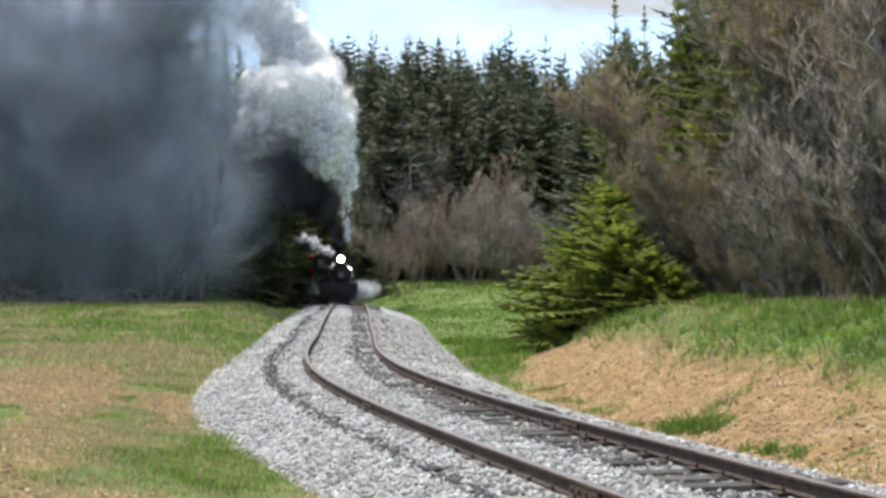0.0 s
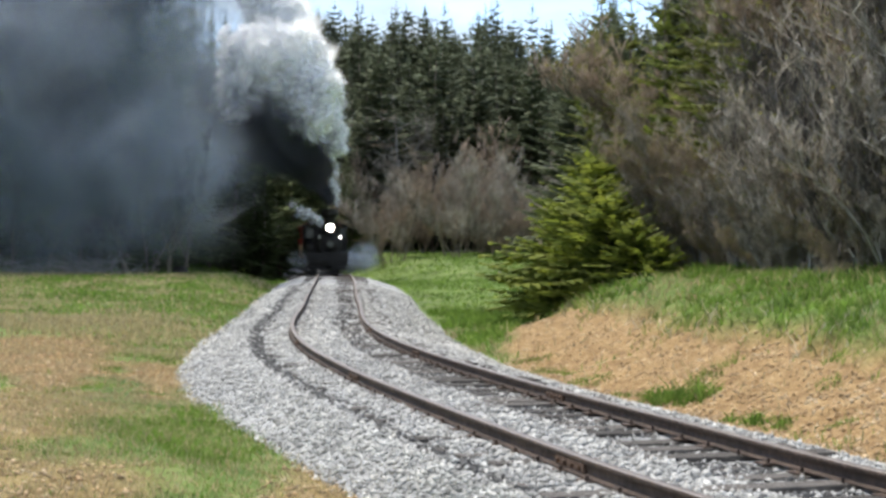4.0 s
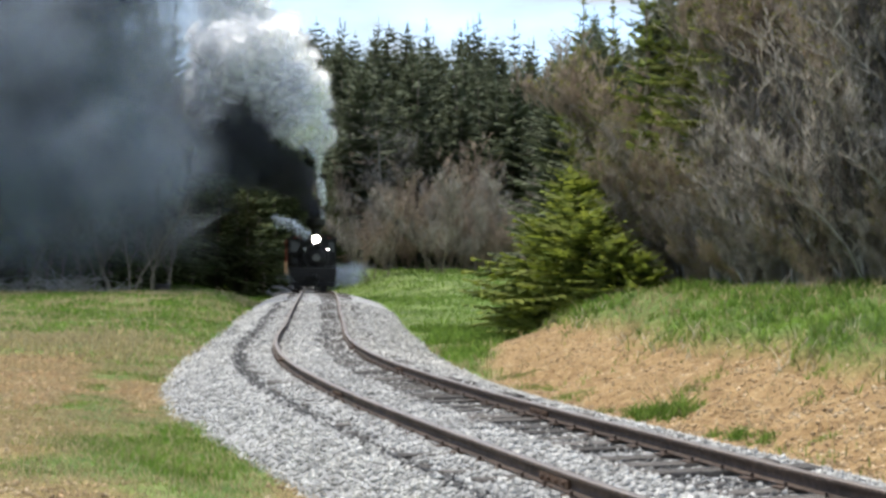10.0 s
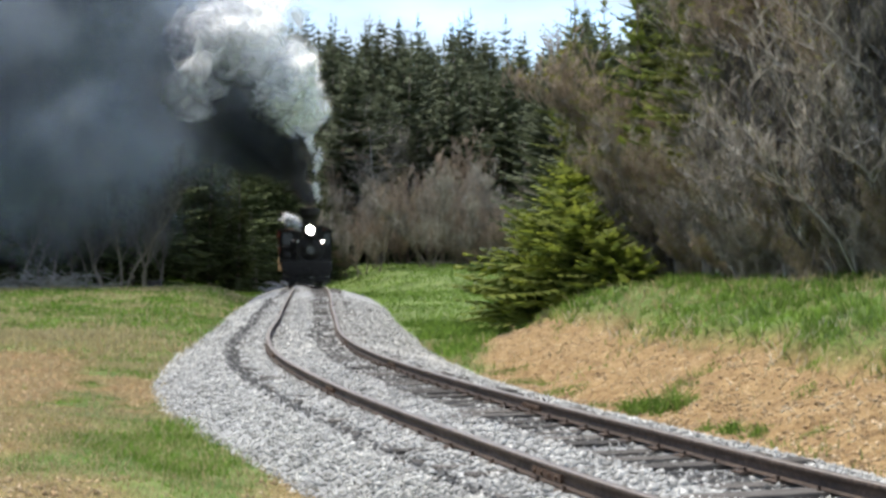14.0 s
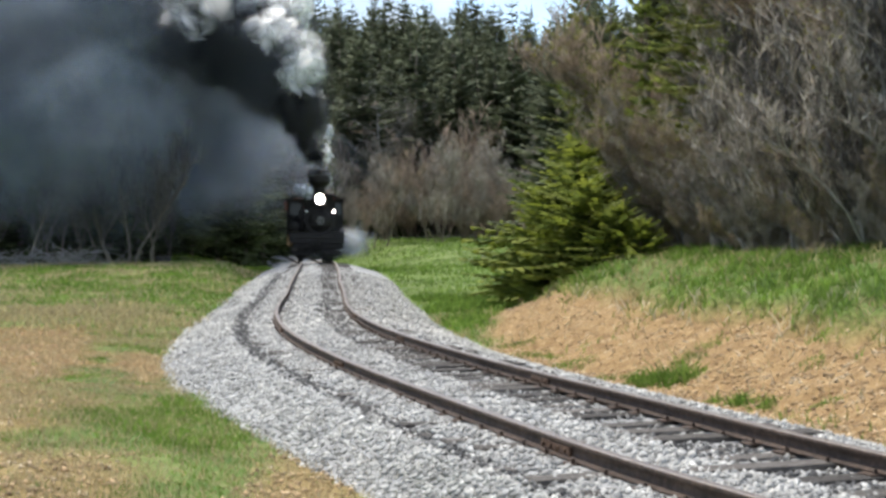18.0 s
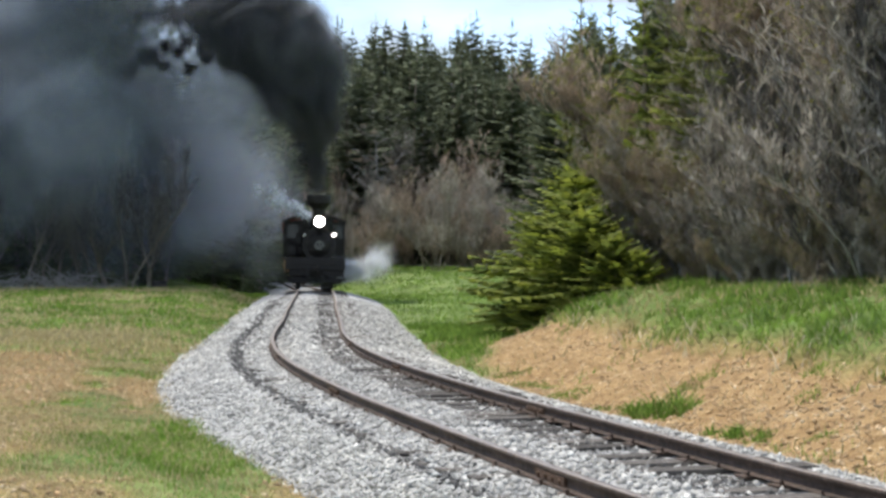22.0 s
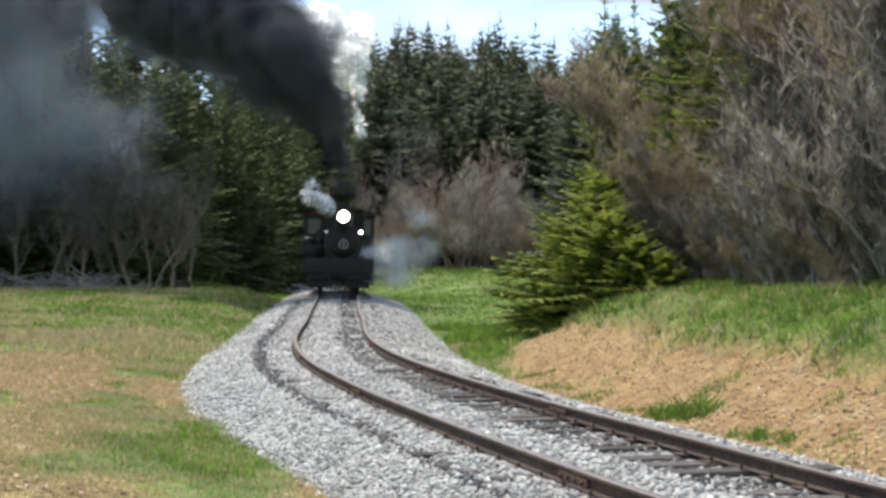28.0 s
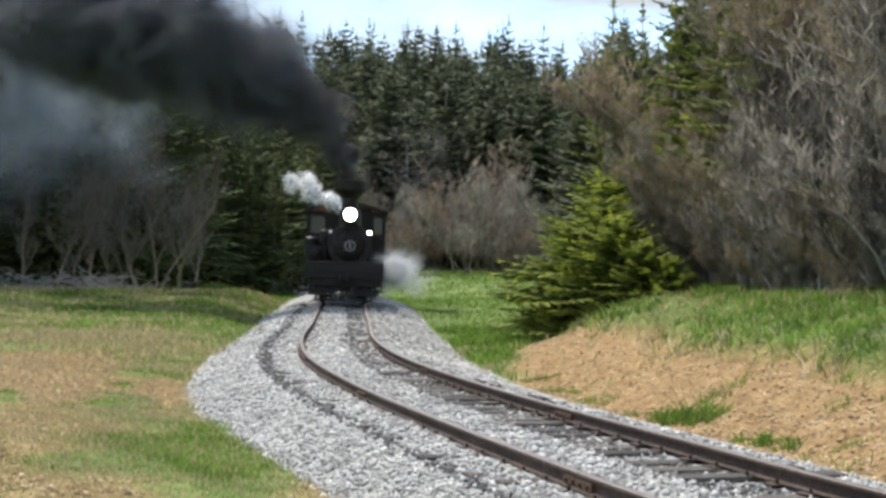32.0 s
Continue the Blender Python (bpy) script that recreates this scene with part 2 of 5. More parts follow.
def smoothstep(a, b, x):
    t = np.clip((x - a) / (b - a), 0, 1)
    return t * t * (3 - 2 * t)


def mesh_arrays(name, verts, tris, material, slots=None):
    """A mesh from arrays of points and triangles."""
    me = bpy.data.meshes.new(name)
    me.vertices.add(len(verts))
    me.vertices.foreach_set("co", np.asarray(verts, np.float32).ravel())
    n = len(tris)
    k = np.asarray(tris).shape[1]
    me.loops.add(n * k)
    me.polygons.add(n)
    me.loops.foreach_set("vertex_index", np.asarray(tris, np.int32).ravel())
    me.polygons.foreach_set("loop_start", np.arange(0, n * k, k, dtype=np.int32))
    for m in material if isinstance(material, (list, tuple)) else (material,):
        me.materials.append(m)
    if slots is not None:
        me.polygons.foreach_set("material_index", np.asarray(slots, np.int32))
    me.update(calc_edges=True)
    me.validate()
    return me


HEADLIGHT = glow("headlight_lens", (1.0, 0.93, 0.78), 30.0)
MARKER = glow("marker_lens", (1.0, 0.88, 0.8), 14.0)
MARKER_DIM = glow("dim_marker_lens", (0.9, 0.9, 0.85), 0.06)


# ---------------------------------------------------------------- the lie of the land
WAY = [(-40, 30.0), (-20, 16.2), (-10, 10.6), (0, 5.75), (5, 3.75), (8, 2.65), (10.6, 1.74), (13.35, 0.98), (17.5, -0.05), (20.9, -0.8), (27.6, -2.05),
       (33.8, -2.86), (46.7, -3.95), (55.3, -4.65), (60, -5.0), (75, -6.2), (98, -8.35), (121, -10.75), (140, -13.2), (160, -17.0), (180, -22.5), (200, -30.0), (230, -45.0)]
LEVEL = [(-40, 0.0), (8, 0.02), (14, 0.01), (20, -0.04), (28, -0.1), (36, -0.165), (44, -0.17), (52, -0.13), (60, -0.03), (68, 0.03), (75, 0.04), (86, -0.04),
         (98, -0.27), (110, -0.48), (121, -0.62), (140, -0.6), (160, -0.3), (180, 0.2), (200, 0.6), (230, 1.0)]
_y = np.arange(-40, 230, 0.5)


def _eased(points):
    """A smooth curve through the points."""
    px, pv = np.array(points, float).T
    slope = np.gradient(pv, px)
    i = np.clip(np.searchsorted(px, _y, side="right") - 1, 0, len(px) - 2)
    h = px[i + 1] - px[i]
    u = (_y - px[i]) / h
    v = (2 * u ** 3 - 3 * u ** 2 + 1) * pv[i] + (u ** 3 - 2 * u ** 2 + u) * h * slope[i] + (3 * u ** 2 - 2 * u ** 3) * pv[i + 1] + (u ** 3 - u ** 2) * h * slope[i + 1]
    for _ in range(3):
        v[1:-1] = 0.25 * v[:-2] + 0.5 * v[1:-1] + 0.25 * v[2:]
    return v


_x, _z = _eased(WAY), _eased(LEVEL)
_lean = np.arctan(np.gradient(_x, _y))


def mid(y):
    return np.interp(y, _y, _x)


def rail_z(y):
    return np.interp(y, _y, _z)


def heading(y):
    return np.interp(y, _y, _lean)


def fnoise(x, y, s, seed=0.0):
    return noise.noise(Vector((x / s + seed, y / s - seed * 1.7, seed * 0.37)))


def hill(x, y):
    return np.interp(y, [165, 200, 260, 330], [0, 5.0, 17.0, 22.0]) * (1 - 0.12 * smoothstep(-14.0, 14.0, x))


def ground_z(x, y):
    x, y = np.asarray(x, float), np.asarray(y, float)
    o = (x - mid(y)) * np.cos(heading(y))
    zr = rail_z(y)
    meadow = np.interp(y, [0, 40, 60, 90, 130, 165], [-0.5, -0.62, -0.5, -0.35, 0.2, 0.75]) + hill(x, y)
    near_track = 1 - smoothstep(3.0, 9.0, np.abs(o))
    base = meadow * (1 - near_track) + np.minimum(zr - 0.52, meadow + 0.4) * near_track
    wb = 1 - smoothstep(36.0 + 1.5 * (np.clip(o, 2, 16) - 6), 50.0 + 2.0 * (np.clip(o, 2, 16) - 6), y)
    rise = np.interp(o, [2.7, 3.2, 4.2, 6.0, 8.0, 10.5, 20, 60], [0, 0.03, 0.33, 1.0, 1.45, 1.8, 2.4, 3.5])
    right = zr * wb + base * (1 - wb) - 0.5 * wb + rise * wb
    wl = 1 - smoothstep(76.0, 92.0, y)
    field = np.interp(y, [-30, 0, 10, 16, 24, 30, 45, 60, 72, 90], [-0.1, -0.12, -0.12, -0.3, -0.45, -0.5, -0.42, -0.15, 0.12, -0.1])
    blend = smoothstep(2.4, 4.5, -o)
    left = (field * wl + base * (1 - wl)) * blend + (zr - 0.5) * (1 - blend)
    left = left + wl * smoothstep(9, 30, -o) * 0.25
    g = np.where(o > 0, right, left)
    g = np.where(np.abs(o) < 2.5, zr - 0.5, g)
    return g


def ground_at(x, y):
    return float(ground_z(x, y))


def steps(parts):
    v = []
    for a, b, d in parts:
        v += list(np.arange(a, b, d))
    return np.array(v + [parts[-1][1]])


gx = steps([(-900, -200, 70), (-200, -60, 7), (-60, -16, 1.1), (-16, 14, 0.22), (14, 50, 1.0), (50, 200, 7), (200, 900, 70)])
gy = steps([(-300, -30, 30), (-30, 8, 1.2), (8, 36, 0.22), (36, 90, 0.6), (90, 190, 2.5), (190, 340, 8), (340, 1800, 120)])
X, Y = np.meshgrid(gx, gy)
Zg = ground_z(X, Y)
o_all = (X - mid(Y)) * np.cos(heading(Y))
rough1 = np.array([fnoise(a, b, 1.3, 3.0) for a, b in zip(X.ravel(), Y.ravel())]).reshape(X.shape)
rough2 = np.array([fnoise(a, b, 0.42, 9.0) for a, b in zip(X.ravel(), Y.ravel())]).reshape(X.shape)
rough3 = np.array([fnoise(a, b, 5.0, 17.0) for a, b in zip(X.ravel(), Y.ravel())]).reshape(X.shape)
off_bed = smoothstep(2.6, 3.4, np.abs(o_all))
Zg = Zg + off_bed * (1 - 0.7 * smoothstep(34, 44, Y) * (1 - smoothstep(90, 120, Y))) * (0.07 * rough1 + (0.045 + 0.085 * smoothstep(2.9, 3.5, o_all) * (Y < 42)) * rough2 + 0.12 * rough3)


def bare_soil(x, y, o, n1, n2, n3):
    """How bare the soil is: the cut bank beside the track and the scraped patches in the field."""
    u = x / np.maximum(y, 1.0)
    crest_o = o + 0.5 * n1 + 0.45 * n2 + 0.02 * (30 - y)
    bank_cut = smoothstep(2.35, 2.8, o + 0.2 * n2) * (1 - smoothstep(5.1, 5.65, crest_o)) * (1 - smoothstep(40, 48, y + 4 * n1)) * smoothstep(0.008, 0.024, u + 0.012 * n1 + 0.01 * n2)
    wob = 0.45 * n1 + 0.3 * n2 + 0.3 * n3
    p1 = 1 - smoothstep(0.95, 1.15, np.hypot((u + 0.247) / 0.042, (y - 29.5) / 7.0) + wob)
    p2 = 0.75 * (1 - smoothstep(1.0, 1.35, np.hypot((u + 0.285) / 0.1, (y - 13.0) / 7.6) + wob))
    p3 = 1 - smoothstep(0.9, 1.2, np.hypot((u + 0.183) / 0.018, (y - 26.0) / 3.6) + wob)
    p4 = 0.8 * (1 - smoothstep(0.5, 1.1, np.hypot((x + 1.25) / 0.6, (y - 13.6) / 2.4) + wob))
    lush = 1 - smoothstep(0.7, 1.1, np.hypot((x + 2.9) / 1.1, (y - 17.4) / 4.2) + 0.4 * n1 + 0.2 * n2)
    return np.clip(bank_cut + np.maximum(np.maximum(p1, p2), np.maximum(p3, p4)) * (1 - lush), 0, 1)


soil = bare_soil(X, Y, o_all, rough1, rough2, rough3)
# the turf stands a hand's width over the cut
turf_edge = o_all + 0.5 * rough1 + 0.45 * rough2 + 0.02 * (30 - Y)
Zg = Zg + 0.16 * smoothstep(5.15, 5.6, turf_edge) * (1 - smoothstep(6.4, 8.0, o_all)) * (1 - smoothstep(38, 46, Y)) * (Y > 8) * (1 + 0.8 * rough2)
ny, nx = X.shape
quads = np.array([(j * nx + i, j * nx + i + 1, (j + 1) * nx + i + 1, (j + 1) * nx + i) for j in range(ny - 1) for i in range(nx - 1)])

EARTH = mat("meadow_and_clay", [(0.062, 0.11, 0.019), (0.1, 0.165, 0.03), (0.15, 0.195, 0.05), (0.26, 0.235, 0.11)], 2.2, 0.95, bump=1.0, bump_scale=11, detail=9.0, big=0.3, big_scale=0.3)
nt = EARTH.node_tree
bsdf = next(n for n in nt.nodes if n.type == "BSDF_PRINCIPLED")
grass_color = bsdf.inputs["Base Color"].links[0].from_socket
att = nt.nodes.new("ShaderNodeAttribute")
att.attribute_name = "soil"
cn = nt.nodes.new("ShaderNodeTexNoise")
cn.inputs["Scale"].default_value, cn.inputs["Detail"].default_value, cn.inputs["Roughness"].default_value = 4.0, 12.0, 0.85
cr = nt.nodes.new("ShaderNodeValToRGB")
for i, (p, col) in enumerate([(0.34, (0.13, 0.074, 0.034)), (0.46, (0.255, 0.158, 0.068)), (0.56, (0.37, 0.245, 0.11)), (0.67, (0.52, 0.39, 0.225))]):
    e = cr.color_ramp.elements[i] if i < 2 else cr.color_ramp.elements.new(p)
    e.position, e.color = p, (*col, 1)
next(n for n in nt.nodes if n.type == "BUMP").inputs["Distance"].default_value = 0.06
mx = nt.nodes.new("ShaderNodeMix")
mx.data_type = "RGBA"
tc = nt.nodes.new("ShaderNodeTexCoord")
nt.links.new(tc.outputs["Object"], cn.inputs["Vector"])
nt.links.new(cn.outputs["Fac"], cr.inputs["Fac"])
nt.links.new(att.outputs["Fac"], mx.inputs["Factor"])
nt.links.new(grass_color, mx.inputs["A"])
nt.links.new(cr.outputs["Color"], mx.inputs["B"])
nt.links.new(mx.outputs["Result"], bsdf.inputs["Base Color"])

gm = mesh_arrays("ground", np.stack([X.ravel(), Y.ravel(), Zg.ravel()], 1), quads, EARTH)
gm.attributes.new("soil", "FLOAT", "POINT").data.foreach_set("value", soil.ravel().astype(np.float32))
gm.polygons.foreach_set("use_smooth", [True] * len(gm.polygons))
tagged(new("ground", gm), "rolling meadow with bare clay banks beside the track", "ground", kind="structure")

# ---------------------------------------------------------------- the track
rng = np.random.default_rng(5)


def along(y, o, dz=0.0):
    """The place o metres to the right of the track's middle, dz over the rail's top."""
    h = heading(y)
    return np.array([mid(y) + o * np.cos(h), y - o * np.sin(h), rail_z(y) + dz])


bed_o = np.array([-3.3, -2.75, -2.3, -1.8, -1.5, -1.38, -1.2, -0.85, -0.65, -0.3, 0.05, 0.2, 0.6, 0.85, 1.2, 1.5, 1.75, 2.15, 2.55, 3.0])
bed_h = np.array([-0.62, -0.5, -0.36, -0.2, -0.15, -0.185, -0.15, -0.135, -0.145, -0.13, -0.138, -0.16, -0.162, -0.144, -0.155, -0.168, -0.22, -0.34, -0.46, -0.62])
bed_y = steps([(-40, 8, 1.5), (8, 60, 0.3), (60, 130, 1.0), (130, 225, 2.5)])


def bed_top(y, o):
    """Height of the ballast over the rail's top, with its small heaps."""
    h = np.interp(o, bed_o, bed_h)
    ties_bare = (1 - smoothstep(18.0, 27.0, y)) * smoothstep(-0.1, 0.3, o) * (1 - smoothstep(1.2, 1.6, o))
    heaps = np.array([fnoise(a, b, 0.55, 2.0) for a, b in zip(np.ravel(o), np.ravel(y))]).reshape(np.shape(o))
    return h + 0.012 * (np.abs(o) < 1.55) - 0.01 * ties_bare + 0.014 * heaps


def narrowed(y, o):
    """The bed's outer shoulder draws in towards the near end."""
    k = np.interp(y, [9, 13, 17, 23, 28], [0.34, 0.42, 0.58, 0.9, 1.0])
    return np.where(o < -1.2, -1.2 + (o + 1.2) * k, o)


bv = []
for y in bed_y:
    yy = np.full(len(bed_o), y)
    for o, h in zip(bed_o, bed_top(yy, bed_o)):
        bv.append(along(y, float(narrowed(y, o)), h))
k = len(bed_o)
bq = [(j * k + i, j * k + i + 1, (j + 1) * k + i + 1, (j + 1) * k + i) for j in range(len(bed_y) - 1) for i in range(k - 1)]
GRAVEL = mat("crushed_limestone", [(0.15, 0.15, 0.147), (0.33, 0.328, 0.32), (0.55, 0.545, 0.53)], 26.0, 0.9, bump=1.0, bump_scale=22, detail=3.0, big=0.12, big_scale=0.7)
tagged(new("track_bed", mesh_arrays("track_bed", np.array(bv), np.array(bq), GRAVEL)), "raised bed of crushed grey limestone under the rails", "track bed", kind="structure")
DARK_GRAVEL = mat("oil_stained_gravel", [(0.05, 0.049, 0.048), (0.1, 0.098, 0.096), (0.2, 0.196, 0.19)], 5.0, 0.85, bump=0.3, bump_scale=60, random_by="island", spread=0.35)
OCTA = np.array([(1, 0, 0), (-1, 0, 0), (0, 1, 0), (0, -1, 0), (0, 0, 1), (0, 0, -1)], float)
OCTF = np.array([(0, 2, 4), (2, 1, 4), (1, 3, 4), (3, 0, 4), (2, 0, 5), (1, 2, 5), (3, 1, 5), (0, 3, 5)])


def stones(places, sizes, rng):
    n = len(places)
    v = OCTA[None] * (0.6 + 0.7 * rng.random((n, 6, 1))) + rng.normal(0, 0.16, (n, 6, 3))
    v *= sizes[:, None, None] * (0.7 + 0.6 * rng.random((n, 1, 3)))
    a = rng.random(n) * 6.28
    c, s = np.cos(a)[:, None], np.sin(a)[:, None]
    v = np.stack([c * v[..., 0] - s * v[..., 1], s * v[..., 0] + c * v[..., 1], 0.75 * v[..., 2]], 2)
    v += np.asarray(places)[:, None]
    f = OCTF[None] + 6 * np.arange(n)[:, None, None]
    return v.reshape(-1, 3), f.reshape(-1, 3)


def strew(count, y0, y1, o0, o1, size, power=1.0):
    """Places on the bed, thinning out with distance."""
    y = y0 + (y1 - y0) * rng.random(count) ** power
    o = o0 + (o1 - o0) * rng.random(count)
    return y, o, size * (0.55 + 0.9 * rng.random(count))


def lay(y, o, s, sink=0.2):
    h = heading(y)
    return np.stack([mid(y) + narrowed(y, o) * np.cos(h), y - narrowed(y, o) * np.sin(h), rail_z(y) + bed_top(y, o) + s * sink], 1)


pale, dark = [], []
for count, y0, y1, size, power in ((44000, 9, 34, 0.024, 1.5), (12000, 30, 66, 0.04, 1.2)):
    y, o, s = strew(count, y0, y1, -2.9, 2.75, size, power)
    ok = (np.abs(np.abs(o) - 0.7525) > 0.1) & ((np.abs(o) < 2.3) | (rng.random(count) < 0.75))
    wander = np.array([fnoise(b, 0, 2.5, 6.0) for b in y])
    # darker stones: a wandering streak outside the left rail, a scatter inside the right
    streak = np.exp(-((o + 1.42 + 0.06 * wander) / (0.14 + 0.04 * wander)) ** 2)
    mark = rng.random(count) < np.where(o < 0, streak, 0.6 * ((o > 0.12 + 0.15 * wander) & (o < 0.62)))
    bare = (o > -0.134) & (o < 1.25) & (rng.random(count) < 0.15)
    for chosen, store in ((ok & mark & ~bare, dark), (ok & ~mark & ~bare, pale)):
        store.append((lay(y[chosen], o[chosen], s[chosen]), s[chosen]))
for name, store, m, label in (("ballast_stones", pale, STONE, "loose pale grey crushed limestone heaped round the track"), ("stained_ballast", dark, DARK_GRAVEL, "darker grey stones along the rails")):
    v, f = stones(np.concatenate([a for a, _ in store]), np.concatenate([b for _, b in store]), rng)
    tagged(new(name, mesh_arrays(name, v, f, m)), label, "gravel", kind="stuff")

# rails, ties, joint bars, tie plates
track = thing("railway_track", "curving railway track with rusty rails on weathered wooden ties", "railway track")
PROFILE = [(-0.036, 0.0), (-0.03, 0.004), (0.03, 0.004), (0.036, 0.0), (0.036, -0.03), (0.009, -0.042), (0.009, -0.094), (0.06, -0.105), (0.06, -0.115),
           (-0.06, -0.115), (-0.06, -0.105), (-0.009, -0.094), (-0.009, -0.042), (-0.036, -0.03)]
HEADS = {0, 1, 2}


def rail_run(side, y0, y1, step, name="rail"):
    ys = np.append(np.arange(y0, y1, step), y1)
    v, f, slots = [], [], []
    n = len(PROFILE)
    for y in ys:
        wob = 0.008 * fnoise(side * 5, y, 3.5, 8.0)
        for a, b in PROFILE:
            v.append(along(y, side * 0.7525 + a + wob, b))
    for j in range(len(ys) - 1):
        for i in range(n):
            f.append((j * n + i, (j + 1) * n + i, (j + 1) * n + (i + 1) % n, j * n + (i + 1) % n))
            slots.append(1 if i in HEADS else 0)
    v, f = np.array(v), np.array(f)
    return tagged(new(name, mesh_arrays(name, v, f, [RUST, SHINE], slots)), "")


JOINT_Y = {-1: [11.95, 20.4, 28.6, 37.0, 46.0, 55.0], 1: [9.0, 17.15, 25.2, 33.5, 42.0, 51.0]}
for side in (-1, 1):
    cuts = [-40.0] + JOINT_Y[side] + [70.0, 110.0, 225.0]
    for y0, y1 in zip(cuts[:-1], cuts[1:]):
        rail_run(side, y0 + 0.004, y1 - 0.004, 0.5 if y1 < 80 else 2.0).parent = track

tie_bm = bmesh.new()
box(tie_bm, -1.3, 1.3, -0.11, 0.11, -0.17, 0.0, 0.014)
for v in tie_bm.verts:
    v.co += Vector((0.02 * noise.noise(v.co * 3), 0.012 * noise.noise(v.co * 5 + Vector((7, 0, 0))), 0.006 * noise.noise(v.co * 4)))
tie_mesh = part("tie", tie_bm, TIE).data
bpy.data.objects.remove(bpy.data.objects["tie"])
bar_bm = bmesh.new()
box(bar_bm, -0.012, 0.012, -0.3, 0.3, -0.097, -0.036, 0.006)
for k in range(4):
    rod(bar_bm, (-0.03, -0.225 + 0.15 * k, -0.066), (0.03, -0.225 + 0.15 * k, -0.066), 0.018, sides=6)
bar_mesh = part("joint_bar", bar_bm, JOINT).data
bpy.data.objects.remove(bpy.data.objects["joint_bar"])
plate_bm = bmesh.new()
box(plate_bm, -0.13, 0.13, -0.085, 0.085, -0.012, 0.0, 0.003)
for sx in (-1, 1):
    rod(plate_bm, (sx * 0.08, sx * 0.05, -0.02), (sx * 0.08, sx * 0.05, 0.035), 0.012, sides=6)
plate_mesh = part("tie_plate", plate_bm, RUST).data
bpy.data.objects.remove(bpy.data.objects["tie_plate"])


def placed(name, mesh, y, o, dz, parent, extra=0.0):
    ob = new(name, mesh)
    ob.parent = parent
    ob.matrix_basis = Matrix.Translation(along(y, o, dz)) @ Matrix.Rotation(-heading(y) + extra, 4, "Z")
    return ob


y = 3.0
while y < 100:
    placed("tie", tie_mesh, y, rng.normal(0.03, 0.06), -0.133 + rng.normal(0, 0.011), track, rng.normal(0, 0.02))
    if y < 34:
        for side in (-1, 1):
            placed("tie_plate", plate_mesh, y, side * 0.7525, -0.116, track)
    y += rng.normal(0.54, 0.03) if y < 60 else 0.9
for side in (-1, 1):
    for yj in JOINT_Y[side]:
        for face in (-1, 1):
            placed("joint_bar", bar_mesh, yj, side * 0.7525 + face * 0.024, 0.0, track)


# ---------------------------------------------------------------- grass, clods and field stones
def blades(x, y, z, length, width, rng, lean=0.5):
    """Grass blades: each a bent pair of triangles."""
    n = len(x)
    a = rng.random(n) * 6.283
    side = np.stack([np.cos(a), np.sin(a), np.zeros(n)], 1) * (width / 2)[:, None]
    b = rng.random(n) * 6.283
    tip = np.stack([np.cos(b) * lean * length * rng.random(n), np.sin(b) * lean * length * rng.random(n), length], 1)
    root = np.stack([x, y, z - 0.02], 1)
    half = root + tip * np.array([0.35, 0.35, 0.6])
    v = np.stack([root - side, root + side, half + side * 0.8, half - side * 0.8, root + tip], 1)
    f = np.array([(0, 1, 2), (0, 2, 3), (3, 2, 4)])[None] + 5 * np.arange(n)[:, None, None]
    return v.reshape(-1, 3), f.reshape(-1, 3)


def soil_at(x, y):
    i = np.clip(np.searchsorted(gx, x), 1, nx - 1)
    j = np.clip(np.searchsorted(gy, y), 1, ny - 1)
    return soil[j, i], Zg[j, i]


def sheet_z(x, y):
    """The height of the ground sheet itself."""
    i = np.clip(np.searchsorted(gx, x) - 1, 0, nx - 2)
    j = np.clip(np.searchsorted(gy, y) - 1, 0, ny - 2)
    u, w = (x - gx[i]) / (gx[i + 1] - gx[i]), (y - gy[j]) / (gy[j + 1] - gy[j])
    return (Zg[j, i] * (1 - u) + Zg[j, i + 1] * u) * (1 - w) + (Zg[j + 1, i] * (1 - u) + Zg[j + 1, i + 1] * u) * w


grng = np.random.default_rng(21)


def sow(count, x0, x1, y0, y1, test, length, width, lean=0.6, power=1.0):
    y = y0 + (y1 - y0) * grng.random(count) ** power
    x = x0(y) + (x1(y) - x0(y)) * grng.random(count)
    o = (x - mid(y)) * np.cos(heading(y))
    s, _ = soil_at(x, y)
    patch = np.array([fnoise(a, b, 1.6, 31.0) + 0.6 * fnoise(a, b, 0.45, 41.0) for a, b in zip(x, y)])
    keep = test(x, y, o, s, patch) > grng.random(count)
    x, y, patch = x[keep], y[keep], patch[keep]
    n = len(x)
    scale = (0.55 + 0.9 * grng.random(n)) * (1 + 0.35 * patch)
    return blades(x, y, sheet_z(x, y), length * scale * (0.7 + y / 60), width * (0.8 + 0.5 * grng.random(n)) * (0.6 + y / 30), grng, lean)


def sown(name, runs, material, label):
    vs, fs, base = [], [], 0
    for v, f in runs:
        vs.append(v)
        fs.append(f + base)
        base += len(v)
    tagged(new(name, mesh_arrays(name, np.concatenate(vs), np.concatenate(fs), material)), label, "grass", kind="stuff")


